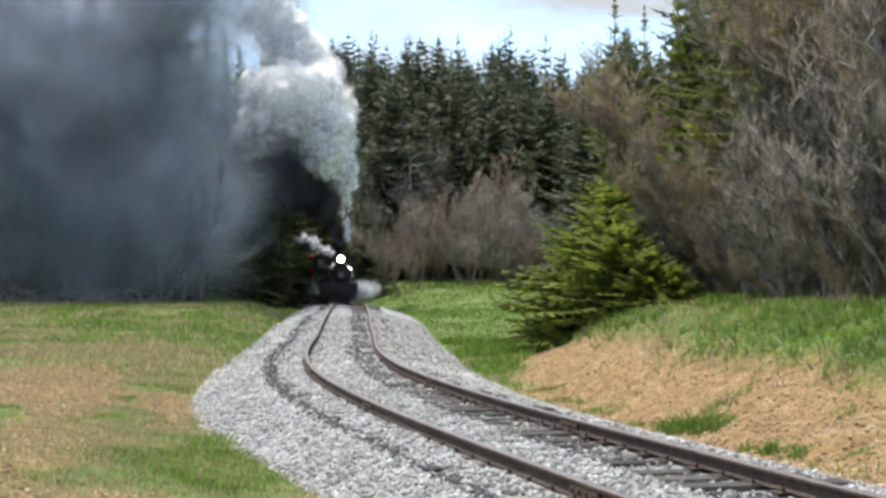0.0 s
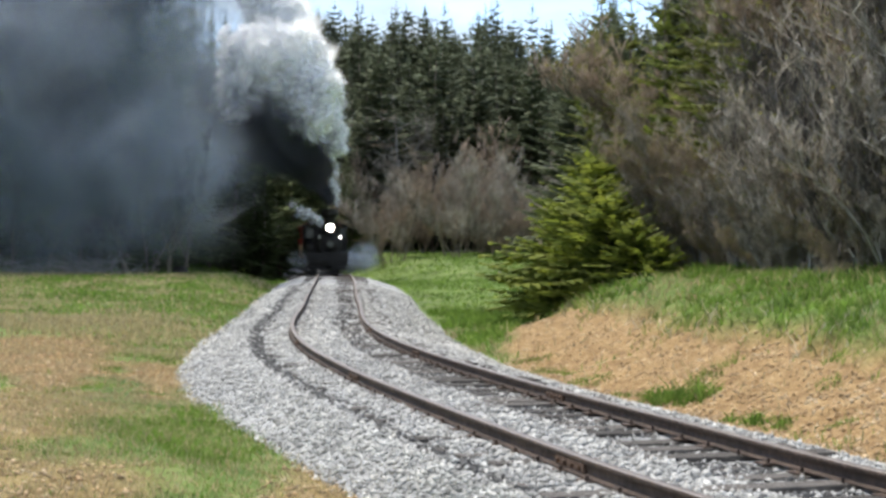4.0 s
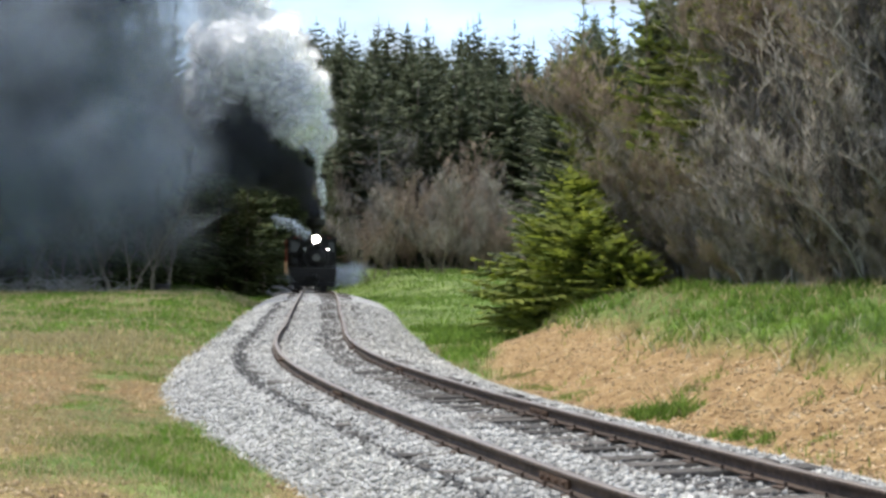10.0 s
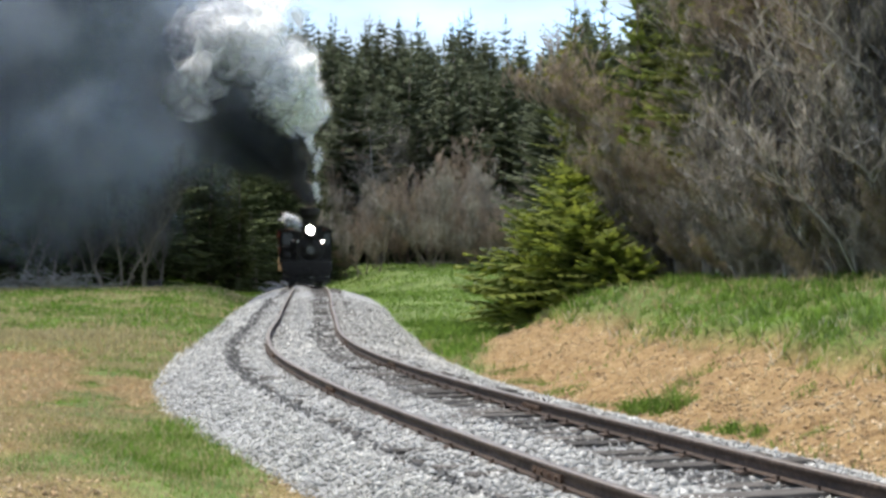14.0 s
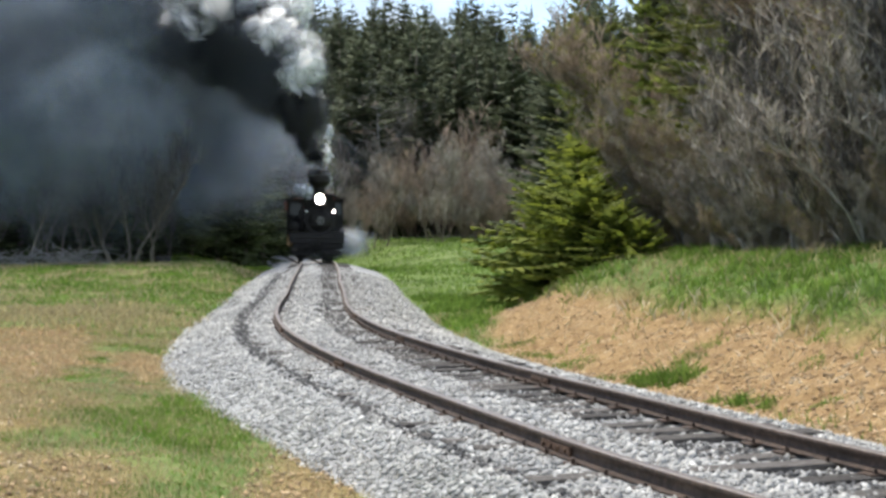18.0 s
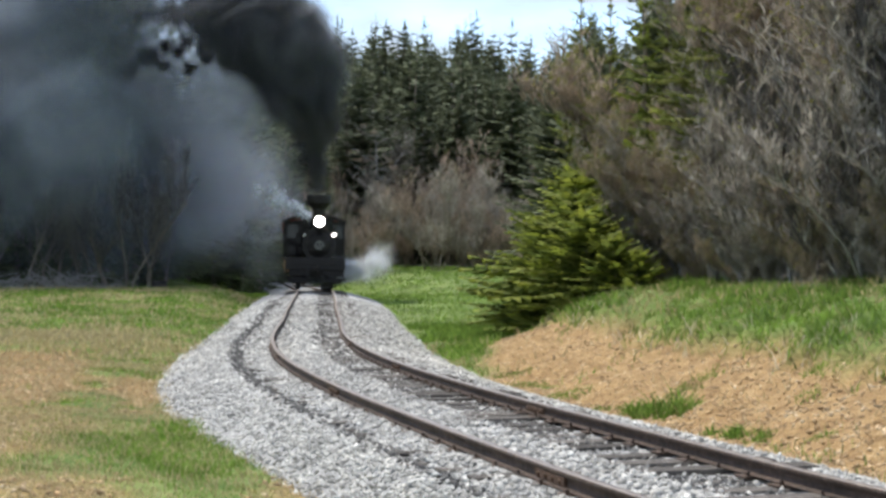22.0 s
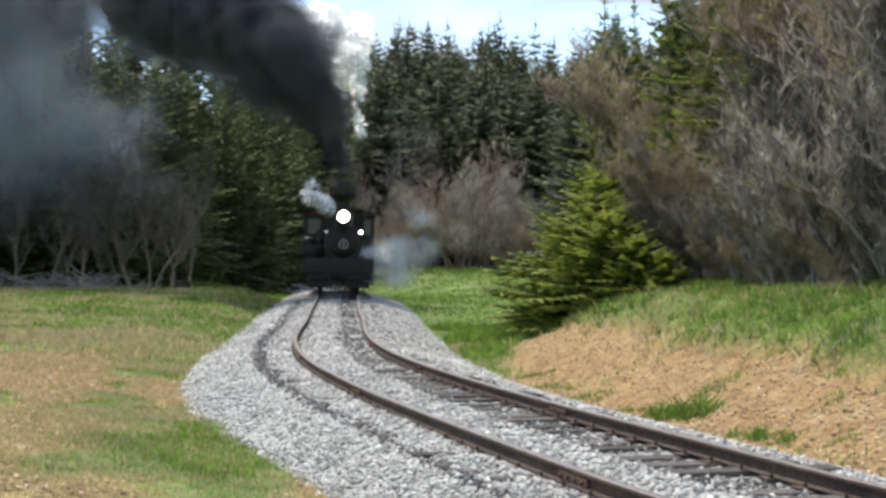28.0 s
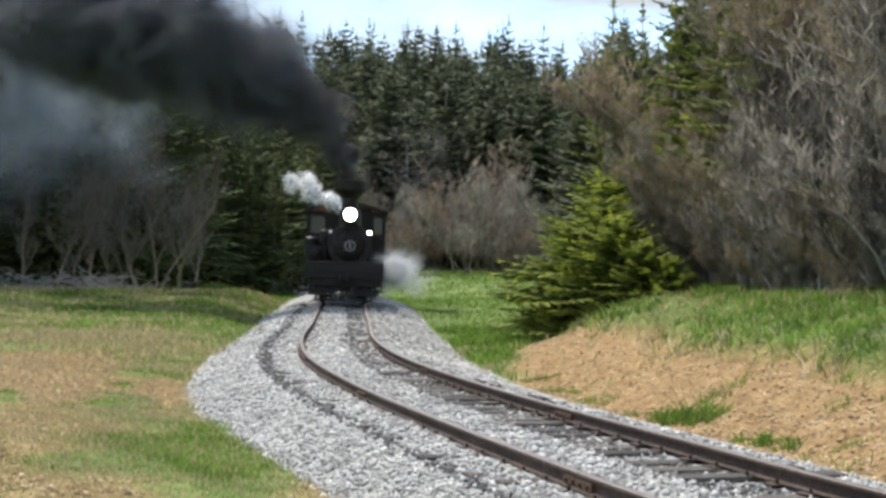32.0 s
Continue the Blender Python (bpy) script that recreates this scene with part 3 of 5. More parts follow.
left_x0, left_x1 = lambda y: -0.30 * y - 1.0, lambda y: mid(y) - np.interp(y, [9, 13, 17, 24], [1.65, 1.75, 2.0, 2.4])
right_x0, right_x1 = lambda y: mid(y) + 2.7, lambda y: 0.30 * y + 2.0
green_left = lambda x, y, o, s, p: (1 - s) * np.clip(0.42 + 2.0 * p + 0.3 * (o > -4.6) + 0.3 * (y > 46), 0.02, 1) * (1 - 0.7 * smoothstep(36, 40, y + 6 * p) * (1 - smoothstep(42, 47, y + 6 * p)) * smoothstep(0.14, 0.2, -x / y + 0.06 * p))
green_right = lambda x, y, o, s, p: (1 - s) * np.clip(np.where((o < 9) & (y < 42), 0.45, 0.85) + 1.5 * p, 0.06, 1) * (o > 2.8)
weeds = lambda x, y, o, s, p: s * np.clip(p * 3.0 - 1.1, 0, 1)
dry = lambda x, y, o, s, p: np.clip(0.4 - 1.2 * p + 0.25 * (x / y < -0.2) * (y < 22), 0.04, 1) * (1 - 0.92 * s * (o > 0)) * ((o > 2.6) | (o < -1.75))
sown("meadow_grass", [sow(60000, left_x0, left_x1, 9, 30, green_left, 0.05, 0.008, power=1.25), sow(60000, left_x0, left_x1, 28, 78, green_left, 0.055, 0.011),
                      sow(110000, right_x0, right_x1, 9, 52, green_right, 0.12, 0.014, lean=1.3, power=0.9), sow(40000, right_x0, right_x1, 36, 90, green_right, 0.06, 0.012),
                      sow(30000, right_x0, right_x1, 85, 160, green_right, 0.06, 0.012), sow(26000, left_x0, left_x1, 76, 150, green_left, 0.06, 0.012), sow(14000, lambda y: -4.0 + 0 * y, lambda y: -1.5 + 0 * y, 13, 22, lambda x, y, o, s, p: (1 - s) * (o < -2.0) * (1 - smoothstep(0.6, 1.1, np.hypot((x + 2.75) / 1.0, (y - 17.8) / 3.4) - 0.4 * p)), 0.075, 0.009), sow(9000, right_x0, right_x1, 9, 40, weeds, 0.1, 0.009), sow(6000, left_x0, left_x1, 9, 34, weeds, 0.07, 0.008)], GRASS, "lush green spring grass of the meadow and bank")
sown("dry_grass", [sow(60000, left_x0, left_x1, 9, 34, dry, 0.07, 0.008, 1.3, 1.2), sow(26000, left_x0, left_x1, 30, 78, dry, 0.1, 0.012, 1.0), sow(14000, left_x0, lambda y: -0.14 * y, 33, 51, lambda x, y, o, s, p: smoothstep(35, 40, y + 8 * p) * (1 - smoothstep(42, 48, y + 8 * p)) * smoothstep(0.14, 0.21, -x / y + 0.1 * p), 0.11, 0.018, 1.6),
                   sow(26000, right_x0, right_x1, 9, 42, dry, 0.14, 0.012, 1.3),
                   sow(16000, left_x0, left_x1, 10, 36, lambda x, y, o, s, p: (o < -1.7) * (o > -4.6) * np.clip(0.3 + 1.5 * p, 0, 1), 0.09, 0.009, 1.4)], STRAW, "dry straw-coloured grass left from last year")

n = 190000
cy = 9 + 33 * grng.random(n) ** 1.3
cx_ = np.where(grng.random(n) < 0.62, right_x0(cy) + (right_x1(cy) - right_x0(cy)) * grng.random(n), left_x0(cy) + (left_x1(cy) - left_x0(cy)) * grng.random(n))
s, _ = soil_at(cx_, cy)
keep = grng.random(n) < s * 0.9
cx_, cy = cx_[keep], cy[keep]
size = 0.006 + 0.03 * grng.random(len(cx_)) ** 5
v, f = stones(np.stack([cx_, cy, sheet_z(cx_, cy) + size * 0.2], 1), size, grng)
tagged(new("clay_clods", mesh_arrays("clay_clods", v, f, CLOD)), "crumbled ochre clay and pebbles on the cut bank", "soil", kind="stuff")


def tuft(x, y, r, count, length):
    a, d = grng.random(count) * 6.283, r * grng.random(count) ** 0.6
    bx, by = x + d * np.cos(a) * 1.2, y + d * np.sin(a) * 1.6
    return blades(bx, by, sheet_z(bx, by), length * (0.5 + 0.8 * grng.random(count)), 0.009 * (0.8 + 0.6 * grng.random(count)), grng, 1.0)


def leafy(x, y, r, count, length):
    """A clump of broad-leaved weeds, highest in its middle."""
    a, d = grng.random(count) * 6.283, grng.random(count) ** 0.6
    bx, by = x + r * d * np.cos(a) * (0.8 + 0.5 * np.sin(3 * a + x)), y + r * d * np.sin(a) * 1.5
    return blades(bx, by, sheet_z(bx, by), length * (1.15 - d) * (0.5 + 0.8 * grng.random(count)), 0.02 * (0.6 + 0.8 * grng.random(count)), grng, 1.4)


sown("weed_clumps", [leafy(2.42, 21.6, 0.42, 330, 0.3), leafy(2.66, 21.4, 0.3, 200, 0.34), leafy(2.2, 22.0, 0.3, 200, 0.22), leafy(2.95, 18.8, 0.26, 190, 0.2), leafy(3.15, 18.3, 0.2, 120, 0.16), leafy(2.75, 19.3, 0.2, 100, 0.14), tuft(2.0, 22.8, 0.25, 220, 0.07),
                     tuft(1.55, 25.0, 0.3, 260, 0.08), tuft(1.1, 27.5, 0.35, 260, 0.09), tuft(0.9, 29.5, 0.35, 260, 0.09), tuft(3.6, 17.5, 0.14, 90, 0.07), tuft(4.3, 20.5, 0.25, 160, 0.11), tuft(3.3, 13.2, 0.12, 80, 0.06), tuft(2.9, 22.6, 0.2, 120, 0.1), tuft(4.9, 18.9, 0.3, 200, 0.12),
                     tuft(3.3, 23.4, 0.2, 80, 0.12), tuft(3.9, 19.6, 0.16, 70, 0.1), tuft(3.5, 26.0, 0.24, 90, 0.13), tuft(4.4, 16.6, 0.18, 80, 0.1), tuft(3.0, 27.6, 0.2, 60, 0.1)], GRASS, "clumps of fresh weeds at the foot of the clay bank")
crest = lambda x, y, o, s, p: np.clip(4 * s * (1 - s), 0, 1) * (o > 3.7) * np.clip(0.5 + 1.5 * p, 0, 1)
sown("dead_weeds", [sow(16000, right_x0, right_x1, 10, 36, crest, 0.17, 0.012, 1.5)] + [tuft(4.6 + 0.5 * i + 0.2 * (i % 2), 21.5 - 1.1 * i, 0.32, 90, 0.12) for i in range(5)], DEADWEED, "grey dead weeds on the crest of the bank")


def field_stone(x, y, r, seed):
    bm = bmesh.new()
    bmesh.ops.create_icosphere(bm, subdivisions=2, radius=r)
    for q in bm.verts:
        q.co *= 1 + 0.35 * noise.noise(q.co / r * 1.3 + Vector((seed, 0, 0)))
        q.co.z *= 0.65
    ob = part("field_stone", bm, GREYROCK)
    ob.location = (x, y, float(sheet_z(np.array([x]), np.array([y]))[0]) + r * 0.25)
    tagged(ob, "pale weathered stone lying on the clay bank", "stone", "stones on the bank")


# ---------------------------------------------------------------- trees
class Form:
    """Gathers tubes, needles and leaves for one tree."""

    def __init__(self):
        self.v, self.f, self.m = [], [], []

    def tri(self, a, b, c, m=0):
        k = len(self.v)
        self.v += [a, b, c]
        self.f.append((k, k + 1, k + 2))
        self.m.append(m)

    def tube(self, a, b, r0, r1, sides=3, m=0):
        a, b = Vector(a), Vector(b)
        d = (b - a)
        if d.length < 1e-5:
            return
        u = d.orthogonal().normalized()
        w = d.normalized().cross(u)
        k = len(self.v)
        for p, r in ((a, r0), (b, r1)):
            for i in range(sides):
                t = 2 * math.pi * i / sides
                self.v.append(p + u * (r * math.cos(t)) + w * (r * math.sin(t)))
        for i in range(sides):
            j = (i + 1) % sides
            self.f.append((k + i, k + j, k + sides + j))
            self.f.append((k + i, k + sides + j, k + sides + i))
            self.m += [m, m]

    def mesh(self, name, materials):
        return mesh_arrays(name, np.array([tuple(p) for p in self.v]), np.array(self.f), materials, self.m)


def frond(form, root, way, length, rnd, fine, tip_from=0.6, droop=0.35, full=0.34):
    """A conifer bough: a drooping spine fringed with sprays of needles."""
    way = Vector(way).normalized()
    side = way.cross(Vector((0, 0, 1)))
    side = side.normalized() if side.length > 1e-3 else Vector((1, 0, 0))
    n = fine
    last = Vector(root)
    for i in range(n):
        t = (i + 1) / n
        p = Vector(root) + way * (length * t) + Vector((0, 0, -droop * length * t * t * 0.7 + 0.1 * length * t ** 4))
        m = 1 if t > tip_from and rnd.random() < 0.6 else 0
        w = length * (full * (1 - t * 0.75)) * (0.7 + 0.6 * rnd.random())
        for s in (-1, 1):
            reach = last.lerp(p, 0.5) + side * (s * w) + way * (0.45 * w) + Vector((0, 0, -0.22 * w - 0.1 * w * rnd.random()))
            form.tri(last, p, reach, m)
            if fine > 4:
                hang = last.lerp(p, 0.7) + side * (s * w * 0.5) + Vector((0, 0, -0.35 * w))
                form.tri(last, reach, hang, m if rnd.random() < 0.5 else 0)
        form.tri(last, p, last.lerp(p, 0.4) + Vector((0, 0, -0.3 * w)), 0)
        last = p


def conifer(name, height, spread, seed, boughs, fine, low=0.08, needles=NEEDLE, tips=NEEDLE_TIP, label="", category="spruce tree", thin=1.0, bend=0.0, tip_from=0.6, full=0.34, taper=0.8, lift=0.0, whorls=0):
    rnd = random.Random(seed)
    t = thing(name, label, category)
    trunk = Form()
    pts = []
    for i in range(9):
        k = i / 8
        pts.append(Vector((bend * height * k * k + 0.015 * height * math.sin(seed + 3 * k), 0.012 * height * math.cos(seed * 2 + 4 * k), height * k)))
    r = 0.014 * height + 0.03
    for i in range(8):
        trunk.tube(pts[i], pts[i + 1], r * (1 - i / 8) + 0.008, r * (1 - (i + 1) / 8) + 0.006, 7)
    ob = new("trunk", trunk.mesh("trunk", BARK))
    ob.parent = t
    crown = Form()
    for b in range(boughs):
        k = low + (1 - low) * ((b + rnd.random()) / boughs) ** 0.85
        if whorls:
            k = low + (1 - low) * min(0.99, (int(b * whorls / boughs) + 0.22 * rnd.random() + 0.1 * math.sin(2.0 * b)) / whorls)
            k = max(low, k)
        if rnd.random() > thin:
            continue
        i = min(7, int(k * 8))
        p = pts[i].lerp(pts[i + 1], k * 8 - i)
        a = b * 2.399 + rnd.random() * 0.8
        reach = spread * ((1 - k) ** taper) * (0.5 + 0.75 * rnd.random()) + 0.03 * height * (1.3 - k)
        if k < low + 0.1:
            reach *= 0.6 + 0.4 * rnd.random()
        up = 0.55 * (k - 0.45) + 0.3 * rnd.random() - 0.08 + lift * rnd.random()
        frond(crown, p, (math.cos(a), math.sin(a), up), reach, rnd, max(2, int(fine * (0.5 + 0.5 * (1 - k)))), tip_from, (0.45 - 0.3 * k) * (1 - 0.7 * min(1, lift)), full)
    frond(crown, pts[-1] - Vector((0, 0, 0.03 * height)), (0.05, 0.02, 1), 0.06 * height, rnd, 3, 2.0, 0.0)
    ob = new("crown", crown.mesh("crown", [needles, tips]))
    ob.parent = t
    return t


def bare_tree(name, height, seed, limbs=5, depth=4, twig=TWIG, buds=0.0, label="", category="bare tree", stems=1, spread=0.5, twigs=10, rise=0.55, thick=0.012, wild=0.13, least=0.004, dense=0.75, wide=None, fine=1.0, reach=(0.42, 0.25), bends=(3, 3, 2, 2), lean=(0.18, 0.2)):
    """A leafless tree: trunk and limbs in one mesh, the fine twigs (and buds) of the crown in another."""
    rnd = random.Random(seed)
    t = thing(name, label, category)
    trunk, crown = Form(), Form()

    def limb(p, d, length, r, level):
        segs = bends[level]
        q = p
        for i in range(segs):
            d = (d + Vector((rnd.gauss(0, wild), rnd.gauss(0, wild), rnd.gauss(0.05, 0.08)))).normalized()
            e = q + d * (length / segs)
            ra, rb = r * (1 - 0.75 * i / segs), r * (1 - 0.75 * (i + 1) / segs)
            (trunk if level < 2 else crown).tube(q, e, ra, rb, 6 if level == 0 else 4 if level == 1 else 3)
            if level < depth:
                for _ in range(limbs if level else limbs + 1):
                    if rnd.random() < (0.85, 0.75, dense, dense)[level] and (level or i or rnd.random() < 0.3):
                        a = rnd.random() * 6.283
                        out = Vector((math.cos(a), math.sin(a), rise + 0.5 * rnd.random()))
                        limb(q.lerp(e, rnd.random()), (d * (1 - spread) + out.normalized() * spread * 1.6).normalized(), length * (reach[0] + reach[1] * rnd.random()), max(least, rb * 0.55), level + 1)
            else:
                for _ in range(twigs):
                    a = rnd.random() * 6.283
                    s = q.lerp(e, rnd.random())
                    w = Vector((math.cos(a), math.sin(a), 0.5 + rnd.random())).normalized()
                    g = s + (w + d * 0.8).normalized() * (0.1 + 0.28 * rnd.random()) * fine * height / 6
                    th = w.orthogonal().normalized() * (wide or least * 0.9 + 0.002)
                    crown.tri(s - th, s + th, g, 0)
                    if rnd.random() < buds:
                        b = Vector((rnd.gauss(0, 0.03), rnd.gauss(0, 0.03), 0.05))
                        crown.tri(g, g + b, g + Vector((b.y, -b.x, 0.03)), 1)
            q = e

    for k in range(stems):
        a = 6.283 * k / stems + rnd.random()
        tilt = 0.0 if stems == 1 else lean[0] + lean[1] * rnd.random()
        h = height * (0.75 + 0.25 * rnd.random()) if k else height
        limb(Vector((0.12 * math.cos(a) * (stems > 1), 0.12 * math.sin(a) * (stems > 1), -0.1)), Vector((math.cos(a) * tilt, math.sin(a) * tilt, 1)).normalized(), h * 0.8, thick * h * (1 if stems == 1 else 0.75), 0)
    ob = new("trunk", trunk.mesh("trunk", BARK))
    ob.parent = t
    ob = new("crown", crown.mesh("crown", [twig, BUDS]))
    ob.parent = t
    return t


def stand(proto, x, y, turn=0.0, scale=1.0, sink=0.1, first=False, tilt=(0, 0)):
    """Plants a copy of a tree, or the tree itself the first time."""
    m = Matrix.Translation((x, y, ground_at(x, y) - sink)) @ Euler((radians(tilt[0]), radians(tilt[1]), turn)).to_matrix().to_4x4()
    if proto.get("planted"):
        ob = copy_thing(proto, m)
    else:
        proto["planted"] = 1
        proto.matrix_basis = m
        ob = proto
    ob.scale = (scale, scale, scale * (0.92 + 0.16 * ((x * 7.3 + y * 3.1) % 1)))
    return ob


trng = random.Random(77)
far_trees = [conifer("spruce_tree", 17.5, 5.2, 100 + i, 230, 5, low=0.04, needles=NEEDLE_FAR, tips=NEEDLE_FAR, label="dark green spruce in the forest on the hillside", thin=0.85, full=0.5, taper=0.58, lift=0.15, whorls=23) for i in range(3)]
far_trees += [conifer("spruce_tree", 19, 4.2, 120 + i, 130, 4, low=0.2, needles=NEEDLE_FAR, tips=NEEDLE_FAR, label="ragged dark spruce with gaps between its boughs", thin=0.75, full=0.5, taper=0.6, lift=0.2, whorls=16) for i in range(3)]
deep_v, deep_f, deep_n = [[], []], [[], []], [0, 0]


def deep(proto, x, y, turn, scale):
    """Adds a tree to the joined depth of the forest."""
    m = np.array(Matrix.Translation((x, y, ground_at(x, y) - 0.1)) @ Matrix.Rotation(turn, 4, "Z") @ Matrix.Scale(scale, 4))
    for i, ch in enumerate(sorted(proto.children, key=lambda c: c.name)):
        me = ch.data
        v = np.empty(3 * len(me.vertices), np.float32)
        me.vertices.foreach_get("co", v)
        f = np.empty(len(me.loops), np.int32)
        me.loops.foreach_get("vertex_index", f)
        deep_v[i].append(v.reshape(-1, 3) @ m[:3, :3].T + m[:3, 3])
        deep_f[i].append(f.reshape(-1, 3) + deep_n[i])
        deep_n[i] += len(me.vertices)


for yy in np.arange(167, 282, 5.6):
    for xx in np.arange(-0.32 * yy - 4, 0.125 * yy, 2.9):
        x, y = xx + trng.uniform(-1.8, 1.8), yy + trng.uniform(-2.2, 2.2)
        if abs(x - float(mid(min(y, 229)))) < 7 and y < 215:
            continue
        proto, turn, scale = far_trees[trng.choice([0, 0, 1, 1, 2, 2, 3, 4, 5])], trng.random() * 6.28, trng.uniform(0.62, 1.14)
        if yy < 205:
            stand(proto, x, y, turn, scale)
        else:
            deep(proto, x, y, turn, scale)
for i, (name, m, label) in enumerate((("forest_crowns", NEEDLE_FAR, "dense dark spruce forest covering the hill"), ("forest_trunks", BARK, "close-set trunks of the spruce forest"))):
    tagged(new(name, mesh_arrays(name, np.concatenate(deep_v[i]), np.concatenate(deep_f[i]), m)), label, "forest", kind="stuff")

# nearer dark conifers where the meadow ends
edge_trees = [conifer("spruce_tree", 11, 2.8, 200 + i, 170, 7, low=0.03, full=0.36, needles=NEEDLE_EDGE, tips=NEEDLE_EDGE, lift=0.4, label="dark young spruce at the edge of the meadow") for i in range(3)]
for px, d, s in ((300, 118, 0.8), (325, 124, 1.05), (352, 120, 0.9), (378, 128, 1.15), (400, 122, 0.75), (425, 134, 1.2), (452, 150, 1.0), (478, 152, 1.3), (560, 150, 0.75), (572, 156, 0.62), (545, 158, 0.9),
                 (262, 112, 1.1), (235, 108, 1.2), (205, 104, 1.3), (150, 100, 1.25), (95, 99, 1.2), (45, 97, 1.3), (5, 96, 1.15), (-40, 97, 1.3), (-90, 96, 1.2), (180, 110, 1.5), (70, 108, 1.5), (-10, 108, 1.6), (-70, 110, 1.5),
                 (120, 116, 1.7), (280, 130, 1.5), (330, 140, 1.5), (390, 145, 1.45), (220, 125, 1.75), (20, 120, 1.8), (-50, 125, 1.8), (60, 132, 1.75), (150, 136, 1.7), (250, 142, 1.6), (310, 150, 1.6), (370, 155, 1.55), (430, 158, 1.5), (470, 162, 1.45), (-20, 134, 1.8), (-80, 138, 1.8), (690, 172, 0.5), (700, 170, 0.45), (772, 168, 0.6), (800, 166, 0.7)):
    stand(edge_trees[trng.randrange(3)], (px - 784) / 3100 * d, d, trng.random() * 6.28, s * (1.2 if px < 470 and d > 105 else 1.0))

# leafless trees and brush before the forest
brush = [bare_tree("bare_tree", 8.0, 300 + i, 3, 3, TWIG if i == 1 else TWIG_RED, 0.08, "leafless grey-brown tree at the foot of the forest", stems=(3, 2, 1)[i], twigs=4, rise=0.75, spread=0.5, thick=0.012, wild=0.24, least=0.018, wide=0.026, fine=0.8, reach=(0.32, 0.24), bends=(4, 3, 2, 2)) for i in range(3)]
for _ in range(52):
    px, d = trng.uniform(575, 910), trng.uniform(140, 172)
    stand(brush[trng.randrange(3)], (px - 784) / 3100 * d, d, trng.random() * 6.28, trng.uniform(0.5, 1.2) * (1.25 if d > 160 else 0.85))
old = [bare_tree("bare_tree", 8.0, 330 + i, 3, 3, TWIG_DARK, 0.02, "gnarled leafless tree at the edge of the field", stems=(1, 2, 1)[i], twigs=3, least=0.012, wide=0.014, dense=0.65, rise=0.8, spread=0.48, thick=0.014, wild=0.2, reach=(0.32, 0.22), bends=(4, 3, 2, 2)) for i in range(3)]
for px, d, s in ((195, 84, 0.85), (165, 87, 0.95), (232, 86, 0.8), (125, 85, 0.7), (55, 84, 0.9), (10, 83, 0.75), (-45, 84, 0.95), (-90, 86, 0.85), (260, 96, 0.85)):
    stand(old[trng.randrange(3)], (px - 784) / 3100 * d, d, trng.random() * 6.28, s)
snag = bare_tree("dead_tree", 15.0, 411, 5, 2, DEADWOOD, 0.0, "silver-grey dead tree standing among the spruces", "dead tree", twigs=3, rise=0.0, spread=0.75)
for ch in snag.children:
    ch.data.materials[0] = DEADWOOD
stand(snag, (652 - 784) / 3100 * 163, 163, 0.3, 1.0)

# the wood on the cut bank
def bank_edge(px):
    """How far off the wood's edge stands at that bearing."""
    return float(np.interp(px, [960, 1100, 1200, 1300, 1400, 1568, 1750], [47, 45, 40.5, 36, 32, 28, 25]))


low_spruce = [conifer("spruce_tree", 4.1, 2.5, 501 + i, 150, 10, full=0.36, low=0.01, thin=0.9, taper=0.55, lift=0.4, label="bushy young spruce with sunlit yellow-green tips on the bank", tip_from=0.35, whorls=13) for i in range(3)]
for px, d, s in ((962, 43.0, 1.0), (925, 44.5, 0.85), (1015, 41.0, 0.75), (1060, 39.8, 0.5), (1095, 39.0, 0.36), (1010, 45.5, 1.2)):
    bushy = stand(low_spruce[trng.randrange(3)], (px - 784) / 3100 * d, d, trng.random() * 6.28, s, 0.2, tilt=(trng.uniform(-6, 6), trng.uniform(-6, 6)))
    bushy.scale = (1.08 * s, 1.08 * s, 0.84 * s)
bank_spruce = [conifer("spruce_tree", 10.0, 1.7, 520 + i, 120, 14, full=0.26, low=0.25, thin=0.75, taper=0.6, lift=0.4, needles=NEEDLE_OLIVE if i else NEEDLE, tips=NEEDLE if i else NEEDLE_TIP, label="green spruce standing among bare trees on the bank", tip_from=0.5, whorls=15) for i in range(2)]
for px, s, kind, behind in ((975, 0.62, 1, 1.0), (1010, 0.95, 1, 4.0), (1045, 0.8, 1, 1.0), (1110, 0.82, 0, -1.4), (1132, 0.5, 0, -1.6), (1160, 0.9, 1, 0.2), (1195, 1.0, 1, -0.5), (1235, 1.05, 1, -0.4), (1280, 1.0, 1, -0.4), (1325, 1.05, 1, 0.0), (1215, 0.8, 1, -0.8), (1300, 0.85, 1, -0.7), (1500, 0.9, 1, 3.0), (1568, 0.5, 0, 1.0), (1620, 0.8, 1, 2.0)):
    d = bank_edge(px) + behind
    stand(bank_spruce[kind], (px - 784) / 3100 * d, d, trng.random() * 6.28, s)
thicket = [bare_tree("bare_tree", 6.0, 600 + i, 3, 3, TWIG if i % 2 else TWIG_RED, (0.3, 0.12, 0.25, 0.1)[i], "tangled leafless grey tree on the bank" if i % 2 else "leafless reddish-brown tree with swelling buds", stems=(3, 4, 2, 5)[i], twigs=3, rise=(0.7, 0.55, 0.8, 0.9)[i], spread=0.5, thick=(0.011, 0.009, 0.012, 0.009)[i], wild=0.3, least=0.01, wide=0.01, dense=0.62, fine=0.8, reach=(0.2, 0.2), bends=(6, 4, 3, 2), lean=(0.04, 0.12)) for i in range(4)]
